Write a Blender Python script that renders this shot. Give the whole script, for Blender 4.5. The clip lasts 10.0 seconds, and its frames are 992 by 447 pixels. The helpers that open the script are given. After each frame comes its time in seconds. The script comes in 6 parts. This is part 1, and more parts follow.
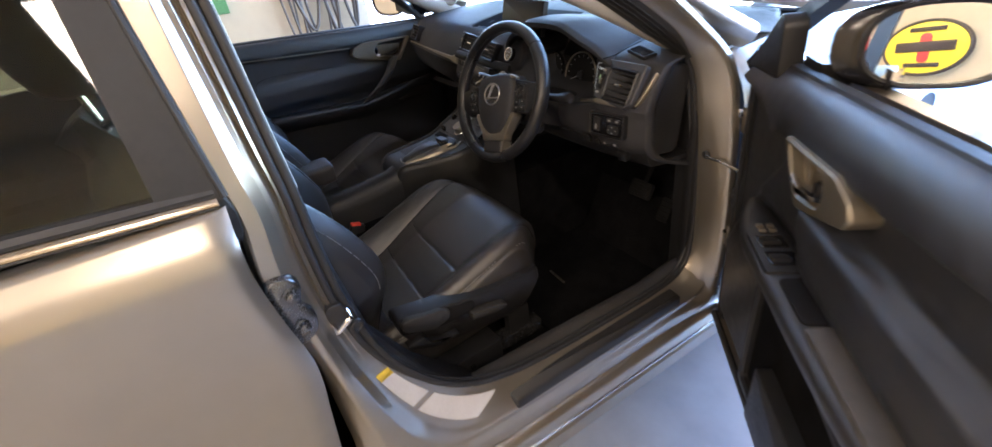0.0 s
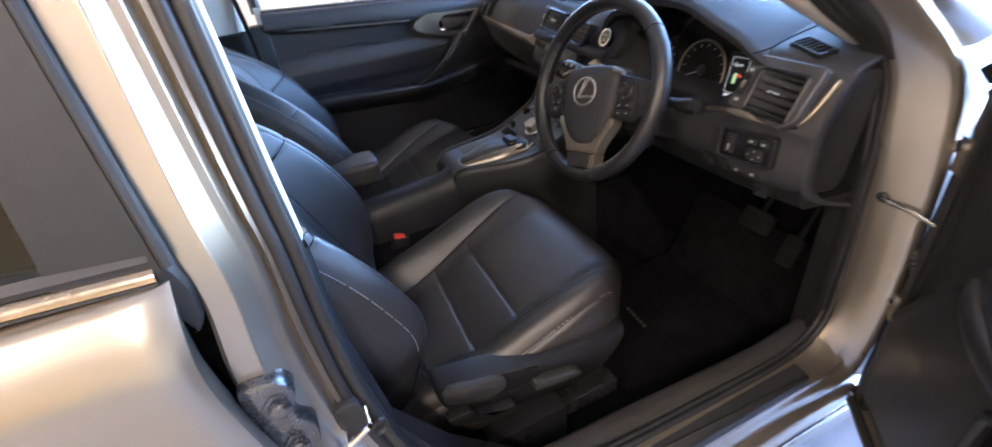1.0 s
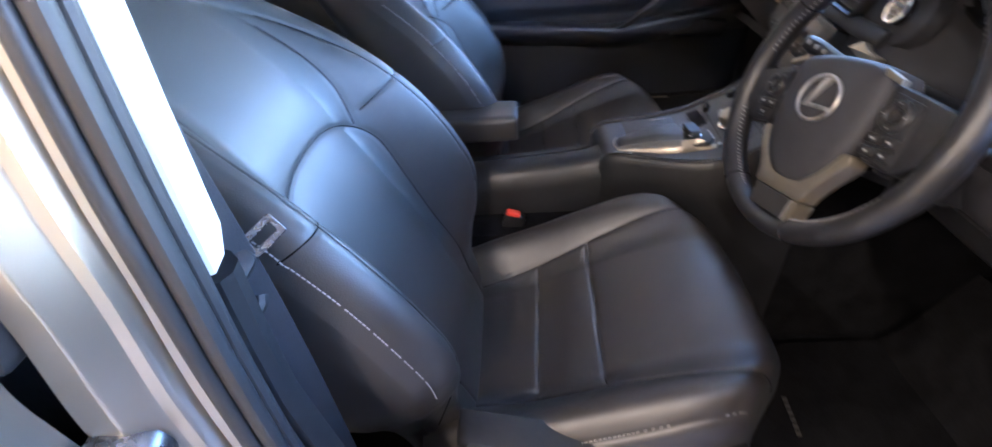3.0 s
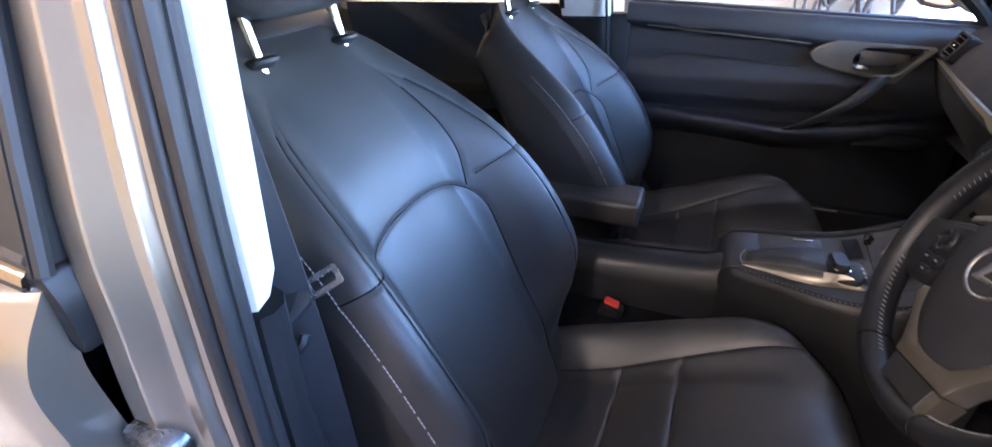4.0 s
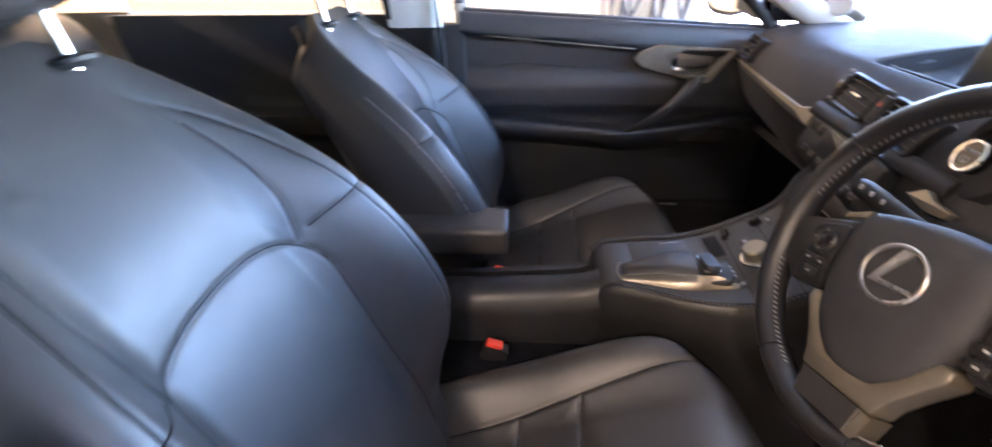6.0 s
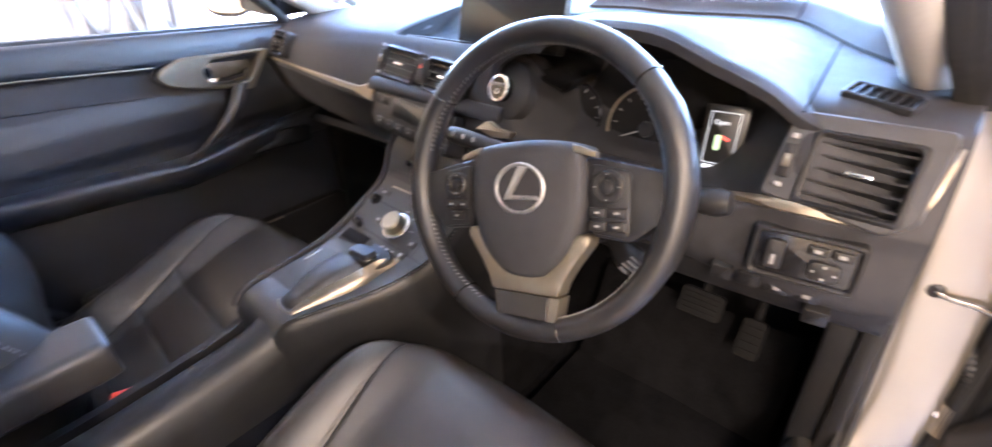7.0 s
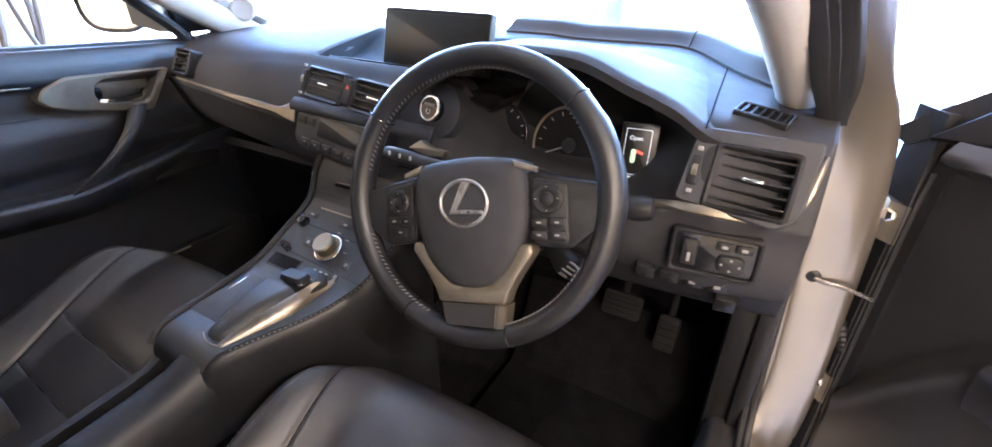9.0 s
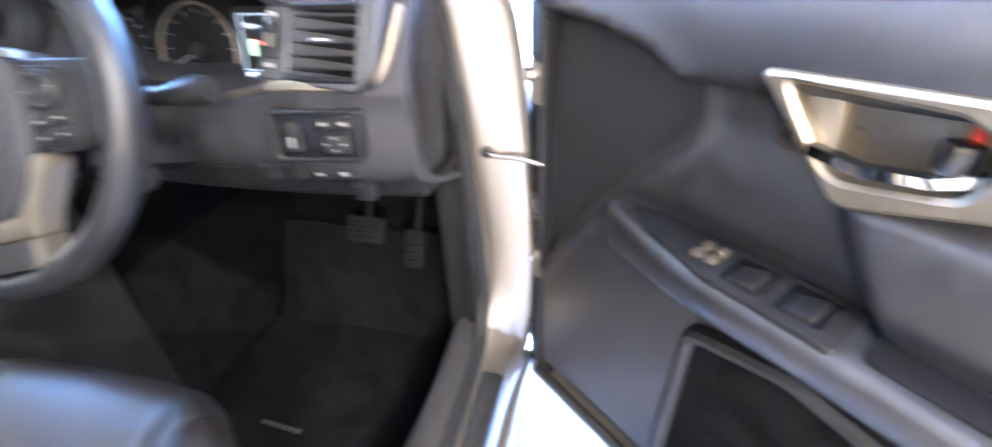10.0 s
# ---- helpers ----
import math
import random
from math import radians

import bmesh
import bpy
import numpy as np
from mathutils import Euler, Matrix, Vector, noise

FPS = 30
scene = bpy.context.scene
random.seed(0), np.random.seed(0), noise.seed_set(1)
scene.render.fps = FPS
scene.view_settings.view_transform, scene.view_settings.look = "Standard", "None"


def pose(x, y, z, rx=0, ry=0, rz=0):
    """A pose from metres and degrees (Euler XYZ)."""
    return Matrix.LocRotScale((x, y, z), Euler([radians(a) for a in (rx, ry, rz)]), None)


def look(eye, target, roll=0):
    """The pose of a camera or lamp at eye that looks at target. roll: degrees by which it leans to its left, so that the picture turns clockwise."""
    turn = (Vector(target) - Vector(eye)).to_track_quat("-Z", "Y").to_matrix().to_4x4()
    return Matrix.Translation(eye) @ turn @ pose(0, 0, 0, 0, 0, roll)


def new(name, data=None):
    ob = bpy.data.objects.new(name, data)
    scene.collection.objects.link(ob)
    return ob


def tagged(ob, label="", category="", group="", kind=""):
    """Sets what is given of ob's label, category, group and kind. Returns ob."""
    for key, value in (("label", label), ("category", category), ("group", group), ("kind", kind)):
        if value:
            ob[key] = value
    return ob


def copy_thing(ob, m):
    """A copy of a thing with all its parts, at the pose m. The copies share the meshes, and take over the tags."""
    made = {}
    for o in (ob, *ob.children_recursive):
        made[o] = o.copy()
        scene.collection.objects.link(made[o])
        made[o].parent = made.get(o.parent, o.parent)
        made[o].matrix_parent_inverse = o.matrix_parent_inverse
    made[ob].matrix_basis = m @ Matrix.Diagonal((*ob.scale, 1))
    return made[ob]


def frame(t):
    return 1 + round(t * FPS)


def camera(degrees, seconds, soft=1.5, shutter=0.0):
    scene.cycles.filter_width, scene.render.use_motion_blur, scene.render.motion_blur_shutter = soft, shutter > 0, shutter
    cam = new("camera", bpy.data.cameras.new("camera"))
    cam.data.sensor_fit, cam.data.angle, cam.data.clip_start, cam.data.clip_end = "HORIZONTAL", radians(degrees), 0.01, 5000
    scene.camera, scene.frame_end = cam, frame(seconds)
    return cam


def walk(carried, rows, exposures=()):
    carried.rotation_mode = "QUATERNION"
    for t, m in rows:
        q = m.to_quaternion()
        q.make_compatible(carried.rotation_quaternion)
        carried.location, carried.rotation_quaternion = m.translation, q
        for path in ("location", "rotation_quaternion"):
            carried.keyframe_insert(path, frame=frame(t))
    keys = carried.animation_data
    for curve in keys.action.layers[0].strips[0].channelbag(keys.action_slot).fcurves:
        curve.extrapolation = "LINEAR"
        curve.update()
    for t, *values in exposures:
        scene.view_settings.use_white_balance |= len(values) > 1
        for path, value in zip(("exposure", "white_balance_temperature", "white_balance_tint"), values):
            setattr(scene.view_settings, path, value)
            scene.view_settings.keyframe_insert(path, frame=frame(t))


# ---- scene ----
cam = camera(91.0, 10.0, shutter=0.45)
PATH = [
    (0, (1.443, -0.649, 1.303), (-0.055, 0.19, 0.278), -7.9),
    (0.5, (1.253, -0.626, 1.266), (-0.233, 0.229, 0.235), -6.1),
    (1, (1.152, -0.543, 1.256), (-0.41, 0.092, 0.18), -6.7),
    (1.5, (1.089, -0.439, 1.238), (-0.435, -0.131, -0.019), -9.1),
    (2, (1.034, -0.395, 1.211), (-0.476, -0.233, -0.091), -8.8),
    (2.5, (0.965, -0.38, 1.207), (-0.578, -0.249, -0.058), -7.3),
    (3, (0.921, -0.359, 1.204), (-0.657, -0.474, -0.02), -4.9),
    (3.2, (0.905, -0.336, 1.21), (-0.677, -0.616, 0.019), -3.5),
    (4.3, (0.871, -0.279, 1.238), (-0.712, -1.024, 0.267), -2.6),
    (4.5, (0.866, -0.277, 1.246), (-0.724, -1.033, 0.296), -2.8),
    (5, (0.849, -0.272, 1.249), (-0.766, -1.013, 0.331), -3.3),
    (5.2, (0.837, -0.266, 1.239), (-0.808, -0.958, 0.337), -3.5),
    (6.3, (0.708, -0.374, 1.189), (-0.997, -0.063, 0.191), -1.6),
    (6.5, (0.694, -0.393, 1.185), (-0.91, 0.258, 0.183), -3.6),
    (7, (0.665, -0.375, 1.178), (-0.499, 0.9, 0.168), -2.8),
    (7.5, (0.639, -0.407, 1.179), (-0.257, 1.08, 0.185), -0.4),
    (8, (0.627, -0.415, 1.181), (-0.196, 1.127, 0.211), 0.2),
    (8.5, (0.628, -0.411, 1.18), (-0.215, 1.13, 0.223), 0.6),
    (9, (0.651, -0.417, 1.187), (-0.246, 1.096, 0.235), 0.1),
    (9.5, (0.75, -0.398, 1.133), (-0.015, 1.183, 0.176), -2.1),
    (10, (0.931, -0.285, 1.076), (0.507, 1.33, -0.025), -2.8),
]
EXPOSURES = [(0, 4.8, 6100, 16), (1, 5.42, 5750, 18), (2, 5.93, 5450, 22), (2.5, 6.0, 5400, 21), (3.2, 5.98, 5600, 20), (4.3, 5.28, 5550, 24), (5, 5.22, 5550, 24), (6.3, 6.35, 6450, 24), (7, 6.8, 6050, 22), (7.5, 6.45, 5750, 19), (9, 6.28, 5800, 19), (9.5, 6.15, 5450, 17), (10, 7.42, 5000, 13)]
walk(cam, [(t, look(eye, target, roll)) for t, eye, target, roll in PATH], EXPOSURES)

# ---- world, sun and lamps ----
world = bpy.data.worlds.new("world")
scene.world = world
world.use_nodes = True
wt = world.node_tree
wt.nodes.clear()
sky = wt.nodes.new("ShaderNodeTexSky")
sky.sky_type = 'NISHITA'
sky.sun_disc = False
sky.sun_elevation = radians(48)
sky.sun_rotation = radians(140)
sky.ozone_density, sky.dust_density, sky.air_density = 3.0, 0.3, 1.0
bg = wt.nodes.new("ShaderNodeBackground")
bg.inputs["Strength"].default_value = 0.15
wo = wt.nodes.new("ShaderNodeOutputWorld")
wt.links.new(sky.outputs[0], bg.inputs[0])
wt.links.new(bg.outputs[0], wo.inputs[0])
sun = new("sun", bpy.data.lights.new("sun", "SUN"))
sun.data.energy, sun.data.angle, sun.data.color = 4.6, radians(0.5), (1.0, 0.95, 0.88)
sun.matrix_world = look((0, 0, 0), (-math.sin(radians(140)) * math.cos(radians(48)), -math.cos(radians(140)) * math.cos(radians(48)), -math.sin(radians(48))))

# unseen lamps; the second is added to warm the seat cushion
for i, (x, y, w) in enumerate(((2.6, -2.6, 2.0), (3.2, -1.1, 2.6), (-1.4, -2.6, 5.0), (3.0, -4.4, 5.2), (.4, -4.8, 4.0))):
    lamp = new("ceiling_lamp_light", bpy.data.lights.new("ceiling_lamp_light", "AREA"))
    lamp.data.shape, lamp.data.size, lamp.data.size_y = "RECTANGLE", 1.2, .14
    lamp.data.energy, lamp.data.color = w, (1.0, .81, .575)
    lamp.matrix_world = look((x, y, 2.93), (x, y, 0))

# ---- helpers of this scene ----
def V(*a):
    return Vector(a)


def sm(a, b, x):
    t = min(1.0, max(0.0, (x - a) / (b - a)))
    return t * t * (3 - 2 * t)


def interp(pts, x):
    """Smooth curve through (x, value) pairs."""
    n = len(pts)
    if x <= pts[0][0]:
        return pts[0][1]
    if x >= pts[-1][0]:
        return pts[-1][1]
    i = max(k for k in range(n) if pts[k][0] <= x)
    x0, y0 = pts[i]
    x1, y1 = pts[i + 1]
    m0 = (y1 - y0) / (x1 - x0) if i == 0 else (y1 - pts[i - 1][1]) / (x1 - pts[i - 1][0])
    m1 = (y1 - y0) / (x1 - x0) if i + 2 >= n else (pts[i + 2][1] - y0) / (pts[i + 2][0] - x0)
    h = x1 - x0
    t = (x - x0) / h
    return (2*t**3 - 3*t*t + 1) * y0 + (t**3 - 2*t*t + t) * h * m0 + (-2*t**3 + 3*t*t) * y1 + (t**3 - t*t) * h * m1


def spline(pts, n, closed=False):
    """n points along a Catmull-Rom curve."""
    pts = [Vector(p) for p in pts]
    m = len(pts)
    out = []
    seg = m if closed else m - 1
    for k in range(n):
        f = k * seg / (n if closed else n - 1)
        i = min(int(f), seg - 1)
        t = f - i
        if closed:
            a, b, c, d = pts[i - 1], pts[i], pts[(i + 1) % m], pts[(i + 2) % m]
        else:
            a, b, c, d = pts[max(i - 1, 0)], pts[i], pts[i + 1], pts[min(i + 2, m - 1)]
        out.append(0.5 * (2*b + (c - a)*t + (2*a - 5*b + 4*c - d)*t*t + (3*b - a - 3*c + d)*t**3))
    return out


def thing(name, loc, label, category, group="", kind=""):
    ob = new(name)
    ob.location = loc
    ob.empty_display_size = 0.05
    return tagged(ob, label, category, group, kind)


def place(ob, parent):
    ob.parent = parent
    if parent.parent is None:
        ob.matrix_parent_inverse = Matrix.Translation(-parent.location)


def solid(name, bm, mat, smooth=35):
    bmesh.ops.recalc_face_normals(bm, faces=bm.faces)
    me = bpy.data.meshes.new(name)
    bm.to_mesh(me)
    bm.free()
    me.materials.append(mat)
    me.polygons.foreach_set("use_smooth", [True] * len(me.polygons))
    if smooth < 180:
        me.set_sharp_from_angle(angle=radians(smooth))
    return me


def part(name, bm, mat, parent, label="", smooth=35):
    """One mesh under a thing or part; its points are in the world's metres."""
    ob = new(name, solid(name, bm, mat, smooth))
    place(ob, parent)
    return tagged(ob, label)


def single(name, bm, mat, label, category, group="", kind="", smooth=35):
    """A thing, or piece of the setting, that is one mesh."""
    return tagged(new(name, solid(name, bm, mat, smooth)), label, category, group, kind)


def loft(rings, cap=True, closed=True, bm=None):
    bm = bm or bmesh.new()
    rows = [[bm.verts.new(p) for p in r] for r in rings]
    n = len(rows[0])
    for a, b in zip(rows, rows[1:]):
        for i in range(n if closed else n - 1):
            j = (i + 1) % n
            bm.faces.new((a[i], a[j], b[j], b[i]))
    if cap and closed:
        bm.faces.new(rows[0][::-1])
        bm.faces.new(rows[-1])
    return bm


def tube(path, r, n=10, closed=False, bm=None, flat=1.0):
    """A round bar along a path; r may be a list; flat squeezes it."""
    bm = bm or bmesh.new()
    path = [Vector(p) for p in path]
    m = len(path)
    rr = r if isinstance(r, (list, tuple)) else [r] * m
    ref = None
    rings = []
    for i, p in enumerate(path):
        if closed:
            d = path[(i + 1) % m] - path[i - 1]
        else:
            d = path[min(i + 1, m - 1)] - path[max(i - 1, 0)]
        d.normalize()
        if ref is None:
            ref = d.orthogonal().normalized()
        ref = (ref - d * ref.dot(d)).normalized()
        s = d.cross(ref)
        rings.append([p + rr[i] * (math.cos(2*math.pi*k/n) * ref + flat * math.sin(2*math.pi*k/n) * s) for k in range(n)])
    rows = [[bm.verts.new(q) for q in r_] for r_ in rings]
    for i in range(m if closed else m - 1):
        a, b = rows[i], rows[(i + 1) % m]
        for k in range(n):
            bm.faces.new((a[k], a[(k+1) % n], b[(k+1) % n], b[k]))
    if not closed:
        bm.faces.new(rows[0][::-1])
        bm.faces.new(rows[-1])
    return bm


def fillet(pts, r, n=4):
    """Round the corners of a flat polygon."""
    out = []
    m = len(pts)
    rs = r if isinstance(r, (list, tuple)) else [r] * m
    for i in range(m):
        p, a, b = Vector(pts[i]), Vector(pts[i - 1]), Vector(pts[(i + 1) % m])
        d1, d2 = (a - p), (b - p)
        k = min(rs[i], d1.length * 0.45, d2.length * 0.45)
        s, e = p + d1.normalized() * k, p + d2.normalized() * k
        for j in range(n + 1):
            t = j / n
            out.append((1-t)**2 * s + 2*t*(1-t) * p + t*t * e)
    return out


def plate(outline, w0, w1, at, bev=0.002, hole=None, bm=None):
    """A flat shape with rounded rims between the depths w0 and w1; at(u, v, w) gives the place. hole: a second outline of as many points."""
    bm = bm or bmesh.new()
    out = [Vector(p) for p in outline]
    n = len(out)

    def inset(poly, k):
        res = []
        m = len(poly)
        area = sum(poly[i].x * poly[(i+1) % m].y - poly[(i+1) % m].x * poly[i].y for i in range(m))
        sg = 1 if area > 0 else -1
        for i in range(m):
            d = (poly[(i+1) % m] - poly[i-1])
            if d.length < 1e-9:
                d = Vector((1, 0))
            d.normalize()
            res.append(poly[i] + Vector((-d.y, d.x)) * k * sg)
        return res
    s = 1 if w1 > w0 else -1
    if hole is None:
        rings = [[at(p.x, p.y, w0) for p in out], [at(p.x, p.y, w1 - s*bev) for p in out],
                 [at(p.x, p.y, w1 - s*bev*0.3) for p in inset(out, bev*0.3)], [at(p.x, p.y, w1) for p in inset(out, bev)]]
        return loft(rings, bm=bm)
    hol = [Vector(p) for p in hole]
    rings = [[at(p.x, p.y, w0) for p in out], [at(p.x, p.y, w1 - s*bev) for p in out], [at(p.x, p.y, w1) for p in inset(out, bev)],
             [at(p.x, p.y, w1) for p in inset(hol, -bev)], [at(p.x, p.y, w1 - s*bev) for p in hol], [at(p.x, p.y, w0) for p in hol]]
    bm2 = loft(rings + [rings[0]], cap=False, bm=bm)
    bmesh.ops.remove_doubles(bm2, verts=bm2.verts, dist=1e-6)
    return bm2


def box(c, size, bev=0.003, rot=None, bm=None):
    """A box with rounded edges; rot turns it about its middle."""
    own = bmesh.new()
    bmesh.ops.create_cube(own, size=1.0)
    bmesh.ops.scale(own, vec=size, verts=own.verts)
    if bev:
        bmesh.ops.bevel(own, geom=own.edges[:], offset=bev, segments=2, profile=0.6, affect='EDGES')
    m = Matrix.Translation(c) @ (rot.to_4x4() if rot else Matrix())
    bmesh.ops.transform(own, matrix=m, verts=own.verts)
    if bm is None:
        return own
    me = bpy.data.meshes.new("tmp")
    own.to_mesh(me)
    own.free()
    bm.from_mesh(me)
    bpy.data.meshes.remove(me)
    return bm


def disc(c, axis, prof, n=32, bm=None):
    """A turned shape: prof is (along, radius) pairs from one end to the other."""
    bm = bm or bmesh.new()
    ax = Vector(axis).normalized()
    a = ax.orthogonal().normalized()
    b = ax.cross(a)
    rings = [[Vector(c) + ax*w + max(r, 1e-5) * (math.cos(2*math.pi*k/n)*a + math.sin(2*math.pi*k/n)*b) for k in range(n)] for w, r in prof]
    return loft(rings, bm=bm)


def surface(fn, nu, nv, thick, bm=None):
    """A sheet fn(u, v) over the unit square, with its thickness along thick(u, v)."""
    bm = bm or bmesh.new()
    top = [[fn(i / nu, j / nv) for i in range(nu + 1)] for j in range(nv + 1)]
    t = thick if callable(thick) else (lambda u, v: Vector(thick))
    bot = [[top[j][i] + t(i / nu, j / nv) for i in range(nu + 1)] for j in range(nv + 1)]
    A = [[bm.verts.new(p) for p in r] for r in top]
    B = [[bm.verts.new(p) for p in r] for r in bot]
    for j in range(nv):
        for i in range(nu):
            bm.faces.new((A[j][i], A[j][i+1], A[j+1][i+1], A[j+1][i]))
            bm.faces.new((B[j][i], B[j+1][i], B[j+1][i+1], B[j][i+1]))
    for j in range(nv):
        for i in (0, nu):
            bm.faces.new((A[j][i], A[j+1][i], B[j+1][i], B[j][i]))
    for i in range(nu):
        for j in (0, nv):
            bm.faces.new((A[j][i], A[j][i+1], B[j][i+1], B[j][i]))
    return bm


def words(text, size, m, mat, name, parent, depth=0.0003):
    """Lettering as a thin mesh at the pose m, centred."""
    cu = bpy.data.curves.new(name, 'FONT')
    cu.body, cu.size, cu.extrude, cu.align_x, cu.align_y = text, size, depth, 'CENTER', 'CENTER'
    cu.resolution_u = 3
    tmp = bpy.data.objects.new(name, cu)
    scene.collection.objects.link(tmp)
    bpy.context.view_layer.update()
    me = bpy.data.meshes.new_from_object(tmp.evaluated_get(bpy.context.evaluated_depsgraph_get()))
    bpy.data.objects.remove(tmp)
    me.transform(m)
    me.materials.clear()
    me.materials.append(mat)
    ob = new(name, me)
    place(ob, parent)
    return ob


# ---- materials ----
def material(name, colour, rough=0.5, metal=0.0, vary=0.15, scale=8.0, grain=0.0, grain_scale=600.0, coat=0.0, rough_vary=0.1, cells=False, spec=0.5, sheen=0.0, second=None, dust=0.0):
    """A surface with colour and gloss that vary at two scales, and a fine relief."""
    m = bpy.data.materials.new(name)
    m.use_nodes = True
    nt = m.node_tree
    b = nt.nodes["Principled BSDF"]
    co = nt.nodes.new("ShaderNodeTexCoord")
    n1 = nt.nodes.new("ShaderNodeTexNoise")
    n1.inputs["Scale"].default_value, n1.inputs["Detail"].default_value = scale, 5.0
    n2 = nt.nodes.new("ShaderNodeTexNoise")
    n2.inputs["Scale"].default_value, n2.inputs["Detail"].default_value = scale * 9, 4.0
    nt.links.new(co.outputs["Object"], n1.inputs["Vector"])
    nt.links.new(co.outputs["Object"], n2.inputs["Vector"])
    mix = nt.nodes.new("ShaderNodeMath")
    mix.operation = 'ADD'
    nt.links.new(n1.outputs["Fac"], mix.inputs[0])
    nt.links.new(n2.outputs["Fac"], mix.inputs[1])
    ramp = nt.nodes.new("ShaderNodeValToRGB")
    ramp.color_ramp.elements[0].position, ramp.color_ramp.elements[1].position = 0.35, 0.65
    half = nt.nodes.new("ShaderNodeMath")
    half.operation = 'MULTIPLY'
    half.inputs[1].default_value = 0.5
    nt.links.new(mix.outputs[0], half.inputs[0])
    nt.links.new(half.outputs[0], ramp.inputs["Fac"])
    c2 = second or tuple(min(1.0, c * (1 + vary)) for c in colour)
    c1 = tuple(c * (1 - vary) for c in colour)
    ramp.color_ramp.elements[0].color, ramp.color_ramp.elements[1].color = (*c1, 1), (*c2, 1)
    nt.links.new(ramp.outputs["Color"], b.inputs["Base Color"])
    mr = nt.nodes.new("ShaderNodeMapRange")
    mr.inputs["From Min"].default_value, mr.inputs["From Max"].default_value = 0.3, 0.7
    mr.inputs["To Min"].default_value, mr.inputs["To Max"].default_value = max(0.02, rough - rough_vary), min(1.0, rough + rough_vary)
    nt.links.new(half.outputs[0], mr.inputs["Value"])
    nt.links.new(mr.outputs[0], b.inputs["Roughness"])
    b.inputs["Metallic"].default_value = metal
    b.inputs["Specular IOR Level"].default_value = spec
    b.inputs["Coat Weight"].default_value = coat
    b.inputs["Coat Roughness"].default_value = 0.06
    b.inputs["Sheen Weight"].default_value = sheen
    if grain:
        tex = nt.nodes.new("ShaderNodeTexVoronoi" if cells else "ShaderNodeTexNoise")
        tex.inputs["Scale"].default_value = grain_scale
        nt.links.new(co.outputs["Object"], tex.inputs["Vector"])
        bump = nt.nodes.new("ShaderNodeBump")
        bump.inputs["Strength"].default_value, bump.inputs["Distance"].default_value = grain, 0.0006
        nt.links.new(tex.outputs[0], bump.inputs["Height"])
        nt.links.new(bump.outputs[0], b.inputs["Normal"])
    return m


def glass_material(name, tint, rough=0.0):
    m = bpy.data.materials.new(name)
    m.use_nodes = True
    nt = m.node_tree
    nt.nodes.clear()
    out = nt.nodes.new("ShaderNodeOutputMaterial")
    tr = nt.nodes.new("ShaderNodeBsdfTransparent")
    tr.inputs[0].default_value = (*tint, 1)
    gl = nt.nodes.new("ShaderNodeBsdfGlossy")
    gl.inputs["Roughness"].default_value = 0.02 + rough
    fr = nt.nodes.new("ShaderNodeLayerWeight")
    fr.inputs[0].default_value = 0.5
    pw = nt.nodes.new("ShaderNodeMath")
    pw.operation, pw.inputs[1].default_value = 'POWER', 5.0
    ad = nt.nodes.new("ShaderNodeMath")
    ad.operation, ad.inputs[1].default_value, ad.inputs[2].default_value = 'MULTIPLY_ADD', 0.5, 0.035
    nt.links.new(fr.outputs["Facing"], pw.inputs[0])
    nt.links.new(pw.outputs[0], ad.inputs[0])
    mx = nt.nodes.new("ShaderNodeMixShader")
    nt.links.new(ad.outputs[0], mx.inputs[0])
    nt.links.new(tr.outputs[0], mx.inputs[1])
    nt.links.new(gl.outputs[0], mx.inputs[2])
    nt.links.new(mx.outputs[0], out.inputs[0])
    return m


def glow(name, colour, strength):
    m = bpy.data.materials.new(name)
    m.use_nodes = True
    b = m.node_tree.nodes["Principled BSDF"]
    b.inputs["Base Color"].default_value = (*colour, 1)
    b.inputs["Emission Color"].default_value = (*colour, 1)
    b.inputs["Emission Strength"].default_value = strength
    return m


LEATHER = material("black_leather", (0.0222, 0.0194, 0.0172), 0.43, vary=0.18, scale=6, grain=0.22, grain_scale=750, cells=True, rough_vary=0.06, spec=0.72)
RIM_LEATHER = material("smooth_black_rim_leather", (0.012, 0.012, 0.0135), 0.40, vary=0.2, scale=10, grain=0.15, grain_scale=900, cells=True, rough_vary=0.07, spec=0.5)
CONSOLE = material("dark_grey_satin_plastic", (0.022, 0.0215, 0.021), 0.50, vary=0.15, scale=10, grain=0.12, grain_scale=1200, spec=0.5)
SCUFF = material("grey_scuff_plastic", (0.052, 0.048, 0.043), 0.52, vary=0.2, scale=9, grain=0.18, grain_scale=900, spec=0.5, dust=0.0)
STITCH = material("grey_thread", (0.28, 0.275, 0.27), 0.7, scale=60)
SOFT = material("soft_black_dash_skin", (0.026, 0.026, 0.029), 0.64, vary=0.2, scale=5, grain=0.25, grain_scale=900, cells=True, spec=0.30)
HARD = material("hard_black_plastic", (0.0122, 0.0122, 0.0132), 0.44, vary=0.25, scale=12, grain=0.15, grain_scale=1200, spec=0.38)
DOOR_SKIN = material("soft_black_door_skin", (0.0185, 0.019, 0.0225), 0.42, vary=0.2, scale=5, grain=0.22, grain_scale=900, cells=True, spec=0.8)
GLOSS = material("gloss_black_plastic", (0.010, 0.010, 0.012), 0.16, vary=0.3, scale=10, rough_vary=0.06)
SATIN = material("satin_silver_trim", (0.28, 0.245, 0.19), 0.42, metal=0.85, vary=0.08, scale=10, grain=0.05, grain_scale=1500)
